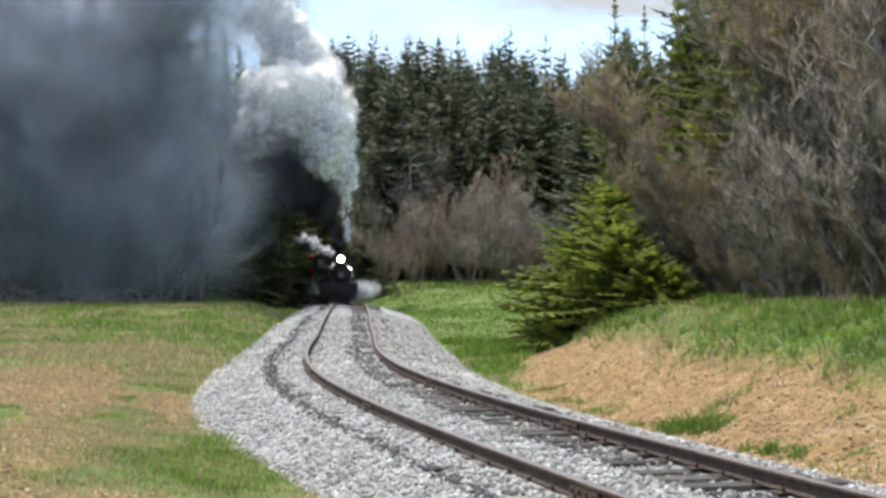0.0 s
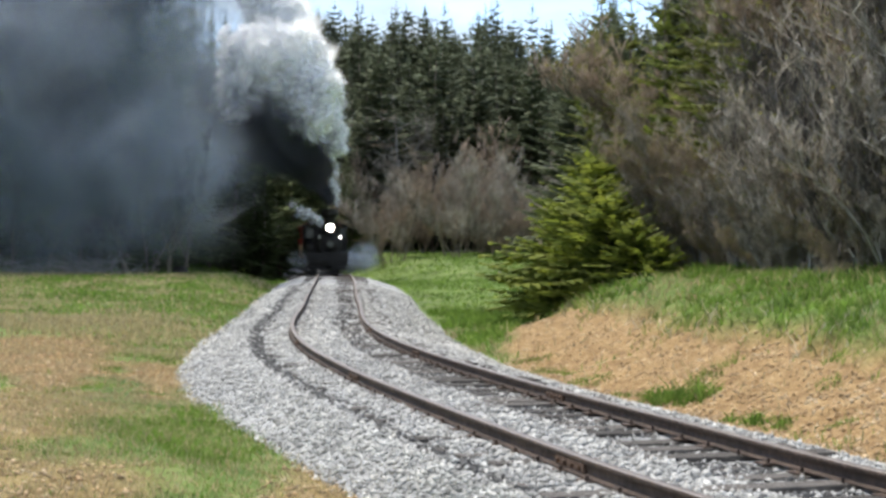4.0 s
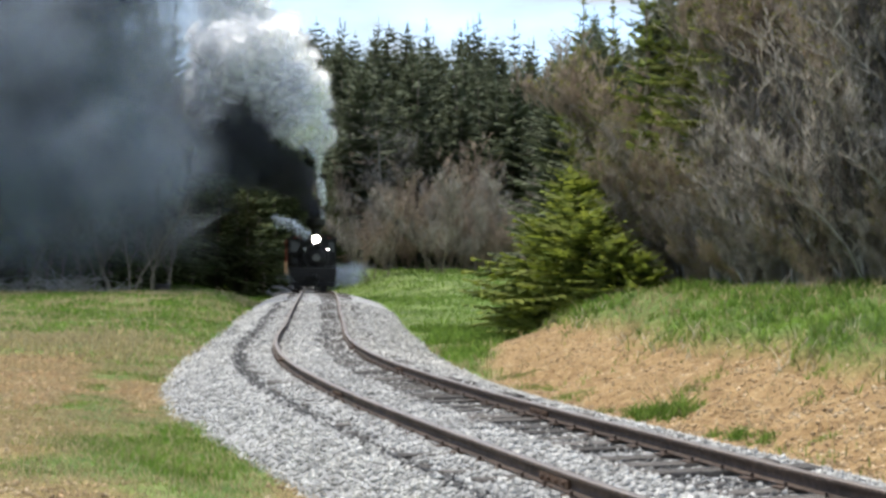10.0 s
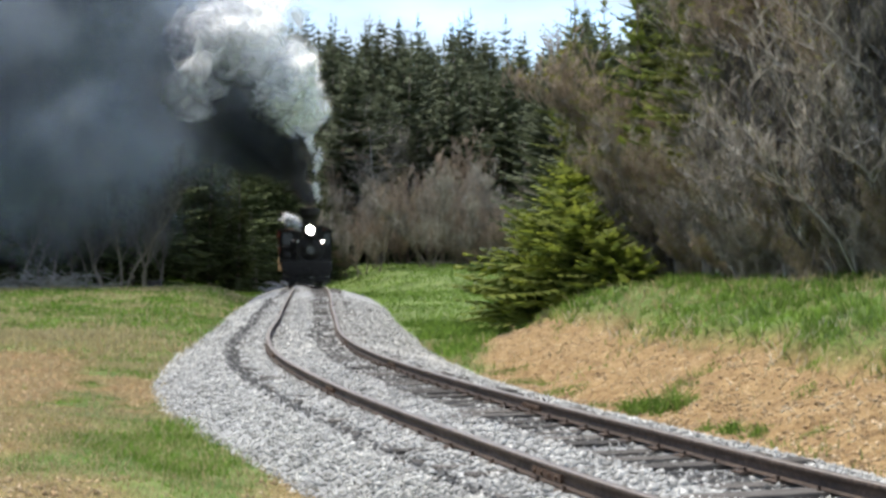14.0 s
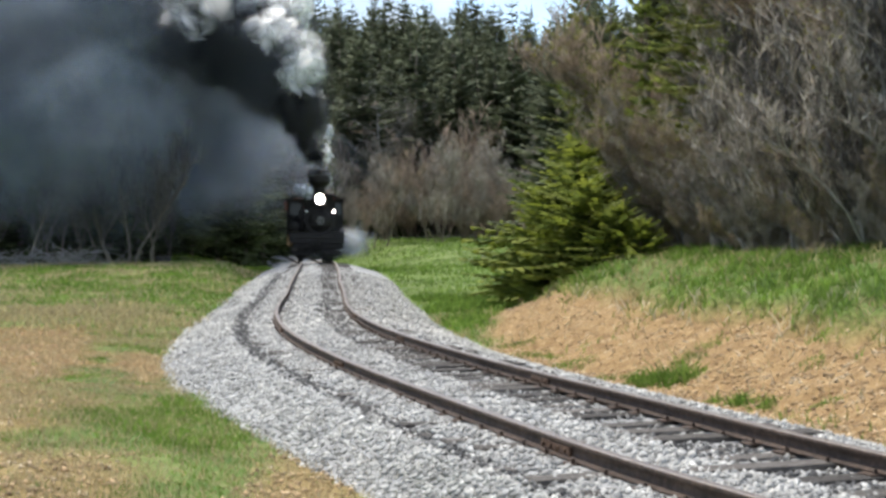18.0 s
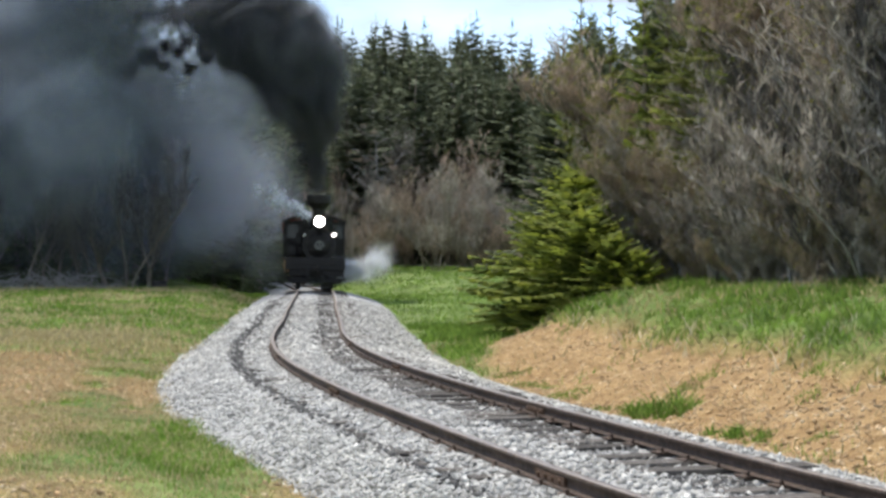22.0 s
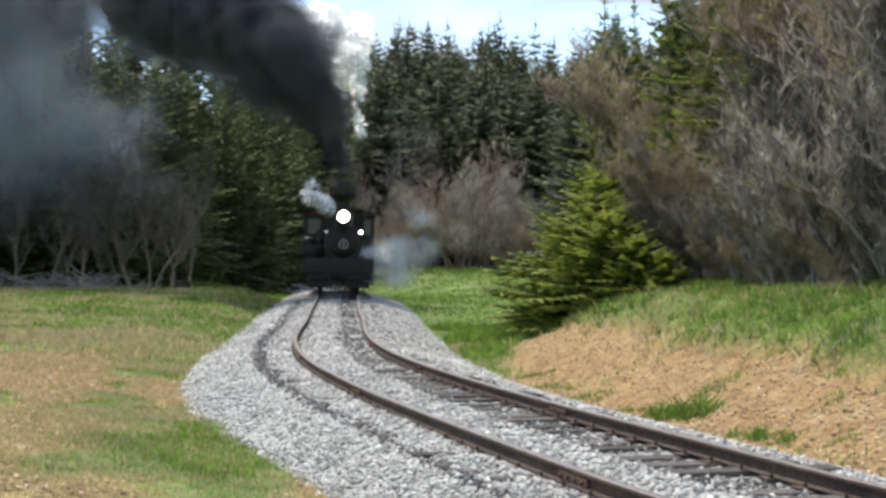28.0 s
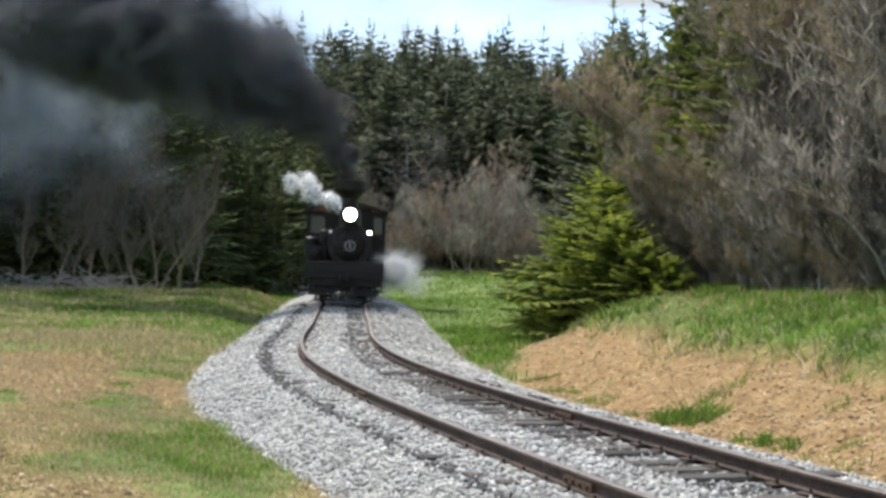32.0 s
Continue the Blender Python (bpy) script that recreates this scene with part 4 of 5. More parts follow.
back_spruce = [conifer("spruce_tree", 10.0, 2.6, 540 + i, 180, 9, full=0.34, low=0.05, taper=0.5, lift=0.5, needles=NEEDLE_FAR, tips=NEEDLE_FAR, label="dark spruce deep in the wood on the bank") for i in range(2)]
for px in np.arange(1030, 1740, 42):
    d = bank_edge(px) + trng.uniform(7.0, 10.0)
    stand(back_spruce[trng.randrange(2)], (px - 784) / 3100 * d, d, trng.random() * 6.28, trng.uniform(0.75, 1.15) * (0.8 if px < 1130 else 1.0))
for px, d, s in ((962, 58, 0.92), (985, 62, 0.85), (1020, 56, 0.95)):
    stand(back_spruce[trng.randrange(2)], (px - 784) / 3100 * d, d, trng.random() * 6.28, s)
for px in np.arange(985, 1720, 36):
    for k, behind in enumerate((0.0, 1.6, 4.2, -0.9, -0.5, 0.8)):
        p = px + trng.uniform(-12, 12)
        d = bank_edge(p) + behind + trng.uniform(-0.8, 0.8)
        if px < 1030 and not k:
            continue
        stand(thicket[trng.choice((0, 1, 1, 2, 3, 3))], (p - 784) / 3100 * d, d, trng.random() * 6.28, trng.uniform(0.7, 1.1) * (0.62, 0.95, 1.25, 0.27, 0.45, 0.75)[k] * (0.42 if p < 1090 else 0.8 if p < 1150 else 1.0), 0.15)
pale_tree = [bare_tree("bare_tree", 4.2, 640 + i, 3, 2, TWIG, 0.05, "sprawling leafless tree with pale grey limbs on the bank", stems=4, twigs=2, rise=0.5, spread=0.5, thick=0.012, wild=0.34, least=0.012, dense=0.7, reach=(0.25, 0.22), bends=(5, 4, 3, 2), lean=(0.05, 0.14)) for i in range(2)]
for t_ in pale_tree:
    for ch in t_.children:
        if ch.name.startswith("trunk"):
            ch.data.materials[0] = DEADWOOD
for px, d, s in ((1170, 41.0, 0.75), (1215, 39.0, 0.8), (1262, 36.8, 0.85), (1300, 35.2, 0.95), (1335, 34.2, 0.9), (1370, 32.8, 1.1), (1392, 32.0, 1.0), (1418, 31.2, 1.2), (1440, 30.6, 1.05), (1485, 29.6, 1.15), (1512, 28.8, 1.1), (1545, 28.0, 1.0), (1580, 27.4, 1.1)):
    stand(pale_tree[trng.randrange(2)], (px - 784) / 3100 * d, d, trng.random() * 6.28, s)
dark_tree = [bare_tree("bare_tree", 7.0, 660 + i, 3, 3, TWIG_DARK, 0.02, "dark-stemmed leafless tree on the bank", stems=(3, 4)[i], twigs=2, rise=0.8, spread=0.45, thick=0.011, wild=0.26, least=0.01, dense=0.55, reach=(0.2, 0.2), bends=(6, 4, 2, 2), lean=(0.04, 0.1)) for i in range(2)]
for t_ in dark_tree:
    for ch in t_.children:
        if ch.name.startswith("trunk"):
            ch.data.materials[0] = TWIG_DARK
for px, d, s in ((1240, 38.0, 0.6), (1300, 35.4, 0.75), (1352, 33.2, 0.9), (1428, 30.4, 1.0), (1446, 30.2, 0.85), (1498, 29.0, 0.95), (1552, 27.8, 0.9), (1590, 27.0, 0.9)):
    stand(dark_tree[trng.randrange(2)], (px - 784) / 3100 * d, d, trng.random() * 6.28, s)
for x, y, r, k in ((2.165, 18.6, 0.03, 1), (2.3, 13.8, 0.022, 2), (2.62, 15.9, 0.035, 3), (2.95, 15.2, 0.028, 4), (2.4, 16.6, 0.02, 5), (3.1, 14.0, 0.025, 6)):
    field_stone(x, y, r, k * 3.7)


# sticks and oddments
def sticks(name, x, y, wide, deep_, high, count, seed, label, category, thick=0.02):
    """A heap of dead branches."""
    rnd = random.Random(seed)
    f = Form()
    for _ in range(count):
        a = rnd.random() * 6.283
        p = Vector((rnd.gauss(0, wide / 2.5), rnd.gauss(0, deep_ / 2.5), rnd.random() ** 2 * high * 0.6))
        d = Vector((math.cos(a), math.sin(a) * 0.6, rnd.uniform(-0.1, 0.5)))
        n = rnd.uniform(0.4, 1.3) * high
        q = p + d * n * 0.5
        f.tube(p, q, thick, thick * 0.7)
        f.tube(q, q + (d + Vector((rnd.gauss(0, 0.3), 0, rnd.gauss(0.1, 0.2)))) * n * 0.5, thick * 0.7, thick * 0.3)
        if rnd.random() < 0.6:
            f.tube(q, q + Vector((rnd.gauss(0, 0.4), rnd.gauss(0, 0.2), rnd.uniform(0, 0.4))) * n * 0.6, thick * 0.5, thick * 0.2)
    ob = new(name, f.mesh(name, DEADWOOD))
    ob.location = (x, y, ground_at(x, y))
    return tagged(ob, label, category, kind="stuff" if count > 20 else "")


for px, d, w, h, c in ((60, 80, 1.6, 1.1, 70), (110, 81, 1.4, 1.3, 60), (10, 80, 1.5, 0.9, 60), (-40, 80, 1.6, 1.1, 60), (170, 82, 1.0, 0.7, 36)):
    sticks("brush_pile", (px - 784) / 3100 * d, d, w, 1.0, h, c, px + 500, "heap of grey dead branches at the field's edge", "brush pile", 0.028)
for x, y, turn, size, k in ((4.9, 28.0, 1.9, 1.5, 1), (5.3, 24.0, 2.2, 0.8, 2)):
    fallen = bare_tree("fallen_branch", size, 700 + k, 3, 2, DEADWOOD, 0.0, "weathered grey branch fallen on the grassy bank", "branch", twigs=2, rise=0.2, thick=0.02)
    for ch in fallen.children:
        ch.data.materials[0] = BARK
    fallen.matrix_basis = Matrix.Translation((x, y, ground_at(x, y) + 0.1)) @ Euler((radians(82), 0, turn)).to_matrix().to_4x4()
stump = bmesh.new()
lathe(stump, [(0.42, -0.1), (0.38, 0.1), (0.33, 0.42), (0.3, 0.46)], pose(0, 0, 0), 14)
stump_ob = part("tree_stump", stump, IRON)
stump_ob.location = ((252 - 784) / 3100 * 79, 79, ground_at((252 - 784) / 3100 * 79, 79))
tagged(stump_ob, "charred black stump at the field's edge", "stump")
sign = thing("marker_post", "small white marker board on a short post in the meadow", "marker post", Matrix.Translation(((394 - 784) / 3100 * 126, 126, ground_at((394 - 784) / 3100 * 126, 126))))
bm = bmesh.new()
part("post", box(bm, -0.04, 0.04, -0.04, 0.04, -0.1, 0.75, 0.005), BARK, sign)
bm = bmesh.new()
part("board", box(bm, -0.32, 0.32, -0.07, -0.045, 0.6, 0.82, 0.008), PALE, sign)
road_v = [(x, y, ground_at(x, y) + 0.03) for x in np.arange(-13.5, 12, 1.5) for y in (159.5, 165.5)]
road_f = [(2 * i, 2 * i + 2, 2 * i + 3, 2 * i + 1) for i in range(len(road_v) // 2 - 1)]
tagged(part("gravel_road", (road_v, road_f), GRAVEL), "pale gravel road along the foot of the forest", "road", kind="structure")
for proto in far_trees + edge_trees + brush + old + low_spruce + bank_spruce + thicket + back_spruce + pale_tree + dark_tree:
    if not proto.get("planted"):
        for ob in [*proto.children_recursive, proto]:
            bpy.data.objects.remove(ob)


# ---------------------------------------------------------------- the train
def front_at(t):
    """How far the locomotive's front beam is along the track."""
    return float(np.interp(t, [0, 6, 12, 18, 24, 28, 32], FRONT))


FRONT = [121.0, 109.0, 98.0, 86.0, 75.0, 67.5, 59.6]


def on_track(y, back, lift=0.0):
    """The pose of a vehicle whose front is at y and whose trucks stand 2 m and back metres behind it."""
    a, b = Vector(along(y + 2.0, 0.0)), Vector(along(y + back, 0.0))
    d = (b - a).normalized()
    rz = math.atan2(-d.x, d.y)
    rx = math.asin(d.z)
    p = a - d * 2.0
    return Matrix.Translation(p) @ Euler((rx, 0, rz)).to_matrix().to_4x4() @ pose(0, 0, lift, 0, CANT, 0)


CANT = 1.2
MOVES = []
loco = thing("steam_locomotive", "black geared steam locomotive with lit headlight working hard", "steam locomotive")
BX = 0.16      # the boiler sits a little off the middle


def P(name, build, material, parent=loco, label="", smooth=False):
    bm = bmesh.new()
    build(bm)
    return part(name, bm, material, parent, label, smooth)


FWD = pose(0, 0, 0, 90, 0, 0)          # turns a lathe's axis from z to -y


def axis_y(x, y, z):
    return Matrix.Translation((x, y, z)) @ FWD


# frame, beam, pilot
P("frame", lambda b: (box(b, -0.75, -0.45, 0.25, 10.5, 0.75, 1.15, 0.02), box(b, 0.45, 0.75, 0.25, 10.5, 0.75, 1.15, 0.02), box(b, -0.45, 0.45, 0.4, 10.4, 0.85, 1.05, 0.02)), IRON)
P("deck", lambda b: box(b, -1.36, 1.36, 0.02, 2.2, 1.36, 1.43, 0.015), IRON2, label="flat front deck plate, grey with dust")
P("front_beam", lambda b: box(b, -1.34, 1.34, 0.0, 0.3, 0.86, 1.355, 0.03), IRON2, label="heavy dark grey front beam")
P("lower_beam", lambda b: box(b, -1.18, 1.26, 0.06, 0.26, 0.6, 0.855, 0.02), IRON)
for x0, x1 in ((-1.2, -0.32), (0.32, 1.2)):
    fb = P("footboard", lambda b: box(b, x0, x1, -0.22, 0.1, 0.3, 0.36, 0.015), IRON2, label="worn step board over the rail")
    P("toe_guard", lambda b: box(b, x0, x1, 0.06, 0.1, 0.362, 0.52, 0.01), IRON2, fb)
for sx in (-1.1, -0.42, 0.42, 1.1):
    P("hanger", lambda b: box(b, sx - 0.03, sx + 0.03, 0.07, 0.12, 0.36, 0.62, 0.008), IRON)
pilot = P("pilot", lambda b: box(b, -1.0, 1.0, -0.03, 0.05, 0.1, 0.17, 0.01), IRON)
for x in np.linspace(-0.95, 0.95, 12):
    P("pilot_bar", lambda b: rod(b, (x, 0.12, 0.62), (x, 0.0, 0.14), 0.03, 0.03, 6), IRON, pilot)
for sx in (-1, 1):
    P("side_step", lambda b: (box(b, sx * 1.3 - 0.14, sx * 1.3 + 0.06, 0.3, 0.62, 0.42, 0.46, 0.01), box(b, sx * 1.3 - 0.02, sx * 1.3 + 0.02, 0.3, 0.34, 0.46, 1.3, 0.006), box(b, sx * 1.3 - 0.02, sx * 1.3 + 0.02, 0.58, 0.62, 0.46, 1.3, 0.006)), IRON)
coupler = P("coupler", lambda b: (box(b, -0.12, 0.12, -0.28, 0.1, 0.78, 1.0, 0.035), box(b, -0.2, -0.06, -0.48, -0.2, 0.76, 1.02, 0.05), box(b, 0.06, 0.19, -0.42, -0.2, 0.74, 1.04, 0.05)), IRON2, label="cast steel knuckle coupler")
P("pin", lambda b: rod(b, (0.12, -0.32, 0.7), (0.12, -0.32, 1.1), 0.03, sides=8), IRON, coupler)
P("lift_bar", lambda b: (rod(b, (-1.1, -0.04, 1.12), (1.1, -0.04, 1.12), 0.016, sides=6), rod(b, (-1.1, -0.04, 1.12), (-1.1, -0.04, 0.9), 0.016, sides=6)), IRON2)
for sx, tone in ((-0.38, IRON2), (-0.28, IRON2), (0.34, IRON2)):
    P("air_hose", lambda b: (rod(b, (sx, -0.05, 0.95), (sx, -0.14, 0.72), 0.03, sides=8), rod(b, (sx, -0.14, 0.72), (sx + 0.05, -0.16, 0.45), 0.03, sides=8)), tone)
# boiler and smokebox
boiler = P("boiler", lambda b: lathe(b, [(0.74, 0), (0.74, -3.6), (0.84, -4.6), (0.84, -6.3)], axis_y(BX, 2.1, 2.02), 36), IRON, smooth=False)
for y in (2.9, 3.7, 4.5):
    P("boiler_band", lambda b: lathe(b, [(0.755, 0.0), (0.755, -0.06)], axis_y(BX, y, 2.02), 36), IRON2, boiler)
smokebox = P("smokebox", lambda b: lathe(b, [(0.7, 0.02), (0.77, 0.0), (0.77, -1.45)], axis_y(BX, 0.68, 2.02), 36), IRON)
P("front_ring", lambda b: lathe(b, [(0.6, 0.06), (0.74, 0.05), (0.76, 0.0)], axis_y(BX, 0.67, 2.02), 36), IRON2, smokebox)
door = P("smokebox_door", lambda b: lathe(b, [(0.0001, 0.2), (0.2, 0.19), (0.42, 0.12), (0.56, 0.04), (0.58, 0.0)], axis_y(BX, 0.63, 2.02), 36), IRON, smooth=True)
for dz in (-0.22, 0.22):
    P("hinge_strap", lambda b: box(b, BX - 0.52, BX + 0.3, 0.42, 0.5, 2.02 + dz - 0.03, 2.02 + dz + 0.03, 0.01), IRON2, door)
for k in range(14):
    a = 6.283 * k / 14
    P("door_clamp", lambda b: rod(b, (BX + 0.64 * math.cos(a), 0.6, 2.02 + 0.64 * math.sin(a)), (BX + 0.64 * math.cos(a), 0.68, 2.02 + 0.64 * math.sin(a)), 0.028, sides=6), IRON2, smokebox)
badge = P("round_badge", lambda b: lathe(b, [(0.19, 0.03), (0.205, 0.0)], axis_y(BX + 0.02, 0.42, 1.99), 28), IRON, label="round black badge with a white ring")


def ring(b, x, y, z, r0, r1, n=32):
    vs = []
    for k in range(n):
        a = 6.283185 * k / n
        c, s = math.cos(a), math.sin(a)
        vs.append([b.verts.new((x + r * c, yy, z + r * s)) for r, yy in ((r0, y), (r1, y), (r1, y + 0.02), (r0, y + 0.02))])
    for k in range(n):
        p, q = vs[k], vs[(k + 1) % n]
        for i in range(4):
            b.faces.new((p[i], p[(i + 1) % 4], q[(i + 1) % 4], q[i]))


P("badge_ring", lambda b: ring(b, BX + 0.02, 0.382, 1.99, 0.145, 0.19), WHITE, badge)
P("badge_mark", lambda b: box(b, BX - 0.02, BX + 0.06, 0.375, 0.392, 1.9, 2.08, 0.006), WHITE, badge, "plain pale bar")
# headlight
lamp = P("headlight", lambda b: (lathe(b, [(0.26, 0.0), (0.28, -0.05), (0.28, -0.42), (0.2, -0.5)], axis_y(BX + 0.0, 0.34, 3.06), 28)), IRON, label="round black headlight casing, lit")
P("lens", lambda b: lathe(b, [(0.0001, 0.05), (0.13, 0.035), (0.215, 0.0)], axis_y(BX, 0.335, 3.06), 28), HEADLIGHT, lamp, "glaring white headlight lens")
P("lamp_bracket", lambda b: (box(b, BX - 0.2, BX + 0.2, 0.4, 0.8, 2.72, 2.79, 0.01), box(b, BX - 0.17, BX - 0.12, 0.42, 0.76, 2.2, 2.74, 0.01), box(b, BX + 0.12, BX + 0.17, 0.42, 0.76, 2.2, 2.74, 0.01)), IRON)
for sx, glowing in ((0.84, MARKER), (-0.5, MARKER_DIM)):
    ml = P("marker_lamp", lambda b: lathe(b, [(0.07, -0.1), (0.09, 0.0), (0.09, 0.14), (0.05, 0.2), (0.03, 0.24)], pose(sx, 0.75, 2.38), 14), IRON)
    P("lens", lambda b: lathe(b, [(0.0001, 0.03), (0.06, 0.0)], axis_y(sx, 0.655, 2.46), 14), glowing, ml, "small lit marker lens")
    P("stem", lambda b: rod(b, (sx, 0.75, 2.3), (sx * 0.9 + 0.02, 0.9, 2.1), 0.02, sides=6), IRON, ml)
# stack, domes, bell
stack = P("stack", lambda b: lathe(b, [(0.36, 0), (0.3, 0.12), (0.27, 0.3), (0.3, 0.95), (0.5, 1.15), (0.54, 1.2)], pose(BX - 0.02, 1.35, 2.7), 28), IRON, label="tall black stack with a wide spark-arresting cap")
P("cap", lambda b: lathe(b, [(0.5, 0), (0.56, 0.06), (0.56, 0.36), (0.5, 0.42)], pose(BX - 0.02, 1.35, 3.88), 28), IRON, stack)
P("bell", lambda b: lathe(b, [(0.2, 0), (0.17, 0.06), (0.12, 0.2), (0.05, 0.26)], pose(BX, 2.3, 2.95), 20), JOINT, label="tarnished bronze bell")
P("bell_yoke", lambda b: (rod(b, (BX - 0.26, 2.3, 2.75), (BX - 0.26, 2.3, 3.2), 0.025, sides=6), rod(b, (BX + 0.26, 2.3, 2.75), (BX + 0.26, 2.3, 3.2), 0.025, sides=6), rod(b, (BX - 0.26, 2.3, 3.22), (BX + 0.26, 2.3, 3.22), 0.025, sides=6)), IRON)
P("sand_dome", lambda b: lathe(b, [(0.38, 0), (0.36, 0.35), (0.28, 0.5), (0.1, 0.56)], pose(BX, 3.4, 2.68), 24), IRON)
P("steam_dome", lambda b: lathe(b, [(0.42, 0), (0.4, 0.5), (0.3, 0.68), (0.1, 0.74)], pose(BX, 5.0, 2.7), 24), IRON)
P("whistle", lambda b: lathe(b, [(0.03, 0), (0.03, 0.12), (0.055, 0.13), (0.055, 0.36)], pose(BX - 0.25, 5.3, 3.3), 12), JOINT)
# cab
cab = P("cab", lambda b: box(b, -1.5, 1.5, 7.0, 7.06, 1.4, 2.35, 0.01), IRON2, label="boxy dark grey cab")
for x0, x1, y0, y1, z0, z1 in ((-1.5, -0.62, 7.0, 7.06, 2.352, 3.3), (0.95, 1.5, 7.0, 7.06, 2.352, 3.3), (-0.618, 0.948, 7.0, 7.06, 2.352, 3.45), (-1.5, -1.45, 7.062, 9.4, 1.3, 2.2), (1.45, 1.5, 7.062, 9.4, 1.3, 2.2),
                               (-1.5, -1.45, 7.062, 7.3, 2.202, 3.25), (1.45, 1.5, 7.062, 7.3, 2.202, 3.25), (-1.5, -1.45, 9.0, 9.4, 2.202, 3.25), (1.45, 1.5, 9.0, 9.4, 2.202, 3.25)):
    P("wall_panel", lambda b: box(b, x0, x1, y0, y1, z0, z1, 0.01), IRON2, cab)
for x0, x1 in ((-1.32, -0.78), (1.04, 1.38)):
    P("cab_window", lambda b: box(b, x0, x1, 6.97, 7.0, 2.45, 3.1, 0.01), GLASS, cab)


def arched_roof(b, x0, x1, y0, y1, z_side, z_mid, thick=0.05, n=14):
    rows = []
    for y in (y0, y1):
        for dz in (0.0, thick):
            rows.append([b.verts.new((x0 + (x1 - x0) * k / n, y, z_side + (z_mid - z_side) * (1 - (2 * k / n - 1) ** 2) + dz)) for k in range(n + 1)])
    a0, a1, c0, c1 = rows
    for k in range(n):
        b.faces.new((a1[k], a1[k + 1], c1[k + 1], c1[k]))
        b.faces.new((a0[k + 1], a0[k], c0[k], c0[k + 1]))
        b.faces.new((a0[k], a0[k + 1], a1[k + 1], a1[k]))
        b.faces.new((c0[k + 1], c0[k], c1[k], c1[k + 1]))
    for k in (0, n):
        b.faces.new((a0[k], a1[k], c1[k], c0[k]))


P("roof", lambda b: arched_roof(b, -1.6, 1.6, 6.75, 9.7, 3.25, 3.62), IRON, cab, "low arched sooty roof")
# running boards, rails, pump, engine
for sx in (-1, 1):
    P("running_board", lambda b: box(b, min(sx * 0.85, sx * 1.42), max(sx * 0.85, sx * 1.42), 2.1, 7.0, 1.5, 1.56, 0.01), IRON2)
    P("handrail", lambda b: (rod(b, (BX + sx * 0.82, 0.9, 2.47), (BX + sx * 0.88, 6.9, 2.47), 0.02, sides=6), rod(b, (BX + sx * 0.8, 0.9, 2.3), (BX + sx * 0.82, 0.9, 2.47), 0.02, sides=6)), IRON2)
P("air_pump", lambda b: (lathe(b, [(0.13, 0), (0.16, 0.05), (0.16, 0.4), (0.08, 0.45), (0.08, 0.55), (0.17, 0.6), (0.17, 1.0), (0.1, 1.06)], pose(-0.72, 1.5, 1.5), 18)), IRON2, label="upright air pump beside the smokebox")
P("air_tank", lambda b: lathe(b, [(0.1, 0), (0.24, -0.04), (0.24, -1.5), (0.1, -1.55)], axis_y(-1.08, 1.0, 1.74), 20), IRON2)
for k in range(3):
    P("cylinder", lambda b: lathe(b, [(0.22, 0), (0.27, 0.05), (0.27, 0.7), (0.2, 0.76)], pose(-1.22, 5.0 + 0.6 * k, 1.55), 18), IRON)
P("drive_shaft", lambda b: rod(b, (-1.2, 0.8, 0.5), (-1.2, 9.5, 0.5), 0.07, sides=10), IRON2)
P("wire_conduit", lambda b: (rod(b, (BX + 0.2, 0.5, 2.85), (BX + 0.42, 0.7, 2.6), 0.025, sides=6), rod(b, (BX + 0.42, 0.7, 2.6), (BX + 0.55, 0.8, 2.3), 0.025, sides=6)), JOINT)
P("fuel_bunker", lambda b: box(b, -1.4, 1.4, 9.5, 12.6, 1.2, 2.9, 0.05), IRON2)
# trucks and turning wheels
WHEEL_R = 0.44
for y0 in (1.15, 8.6):
    P("truck_frame", lambda b: (box(b, -1.0, -0.88, y0 - 0.35, y0 + 1.85, 0.35, 0.6, 0.02), box(b, 0.88, 1.0, y0 - 0.35, y0 + 1.85, 0.35, 0.6, 0.02), box(b, -0.9, 0.9, y0 + 0.6, y0 + 0.9, 0.4, 0.75, 0.02)), IRON)
wheels = []
for y0 in (1.15, 2.65, 8.6, 10.1):
    for sx in (-1, 1):
        bm = bmesh.new()
        lathe(bm, [(0.1, -0.12), (0.14, -0.05), (0.36, -0.03), (WHEEL_R, -0.06), (WHEEL_R, 0.05), (WHEEL_R + 0.028, 0.06), (WHEEL_R + 0.028, 0.085), (0.3, 0.07), (0.12, 0.06)], pose(0, 0, 0, 0, -90 * sx, 0), 24)
        for k in range(5):
            a = 6.283 * k / 5
            rod(bm, (sx * 0.05, 0.12 * math.cos(a), 0.12 * math.sin(a)), (sx * 0.05, 0.36 * math.cos(a), 0.36 * math.sin(a)), 0.05, sides=6)
        w = part("wheel", bm, IRON2, loco)
        w.location = (sx * 0.74, y0, WHEEL_R)
        wheels.append((w, (sx * 0.74, y0, WHEEL_R)))

times = list(np.arange(0, 32.01, 1.0))
MOVES.append((loco, [(t, on_track(front_at(t), 10.0)) for t in times]))
for w, at in wheels[:4]:
    MOVES.append((w, [(t, pose(*at, math.degrees((121 - front_at(t)) / WHEEL_R))) for t in np.append(np.arange(0, 31.9, 0.3), 32.0)]))

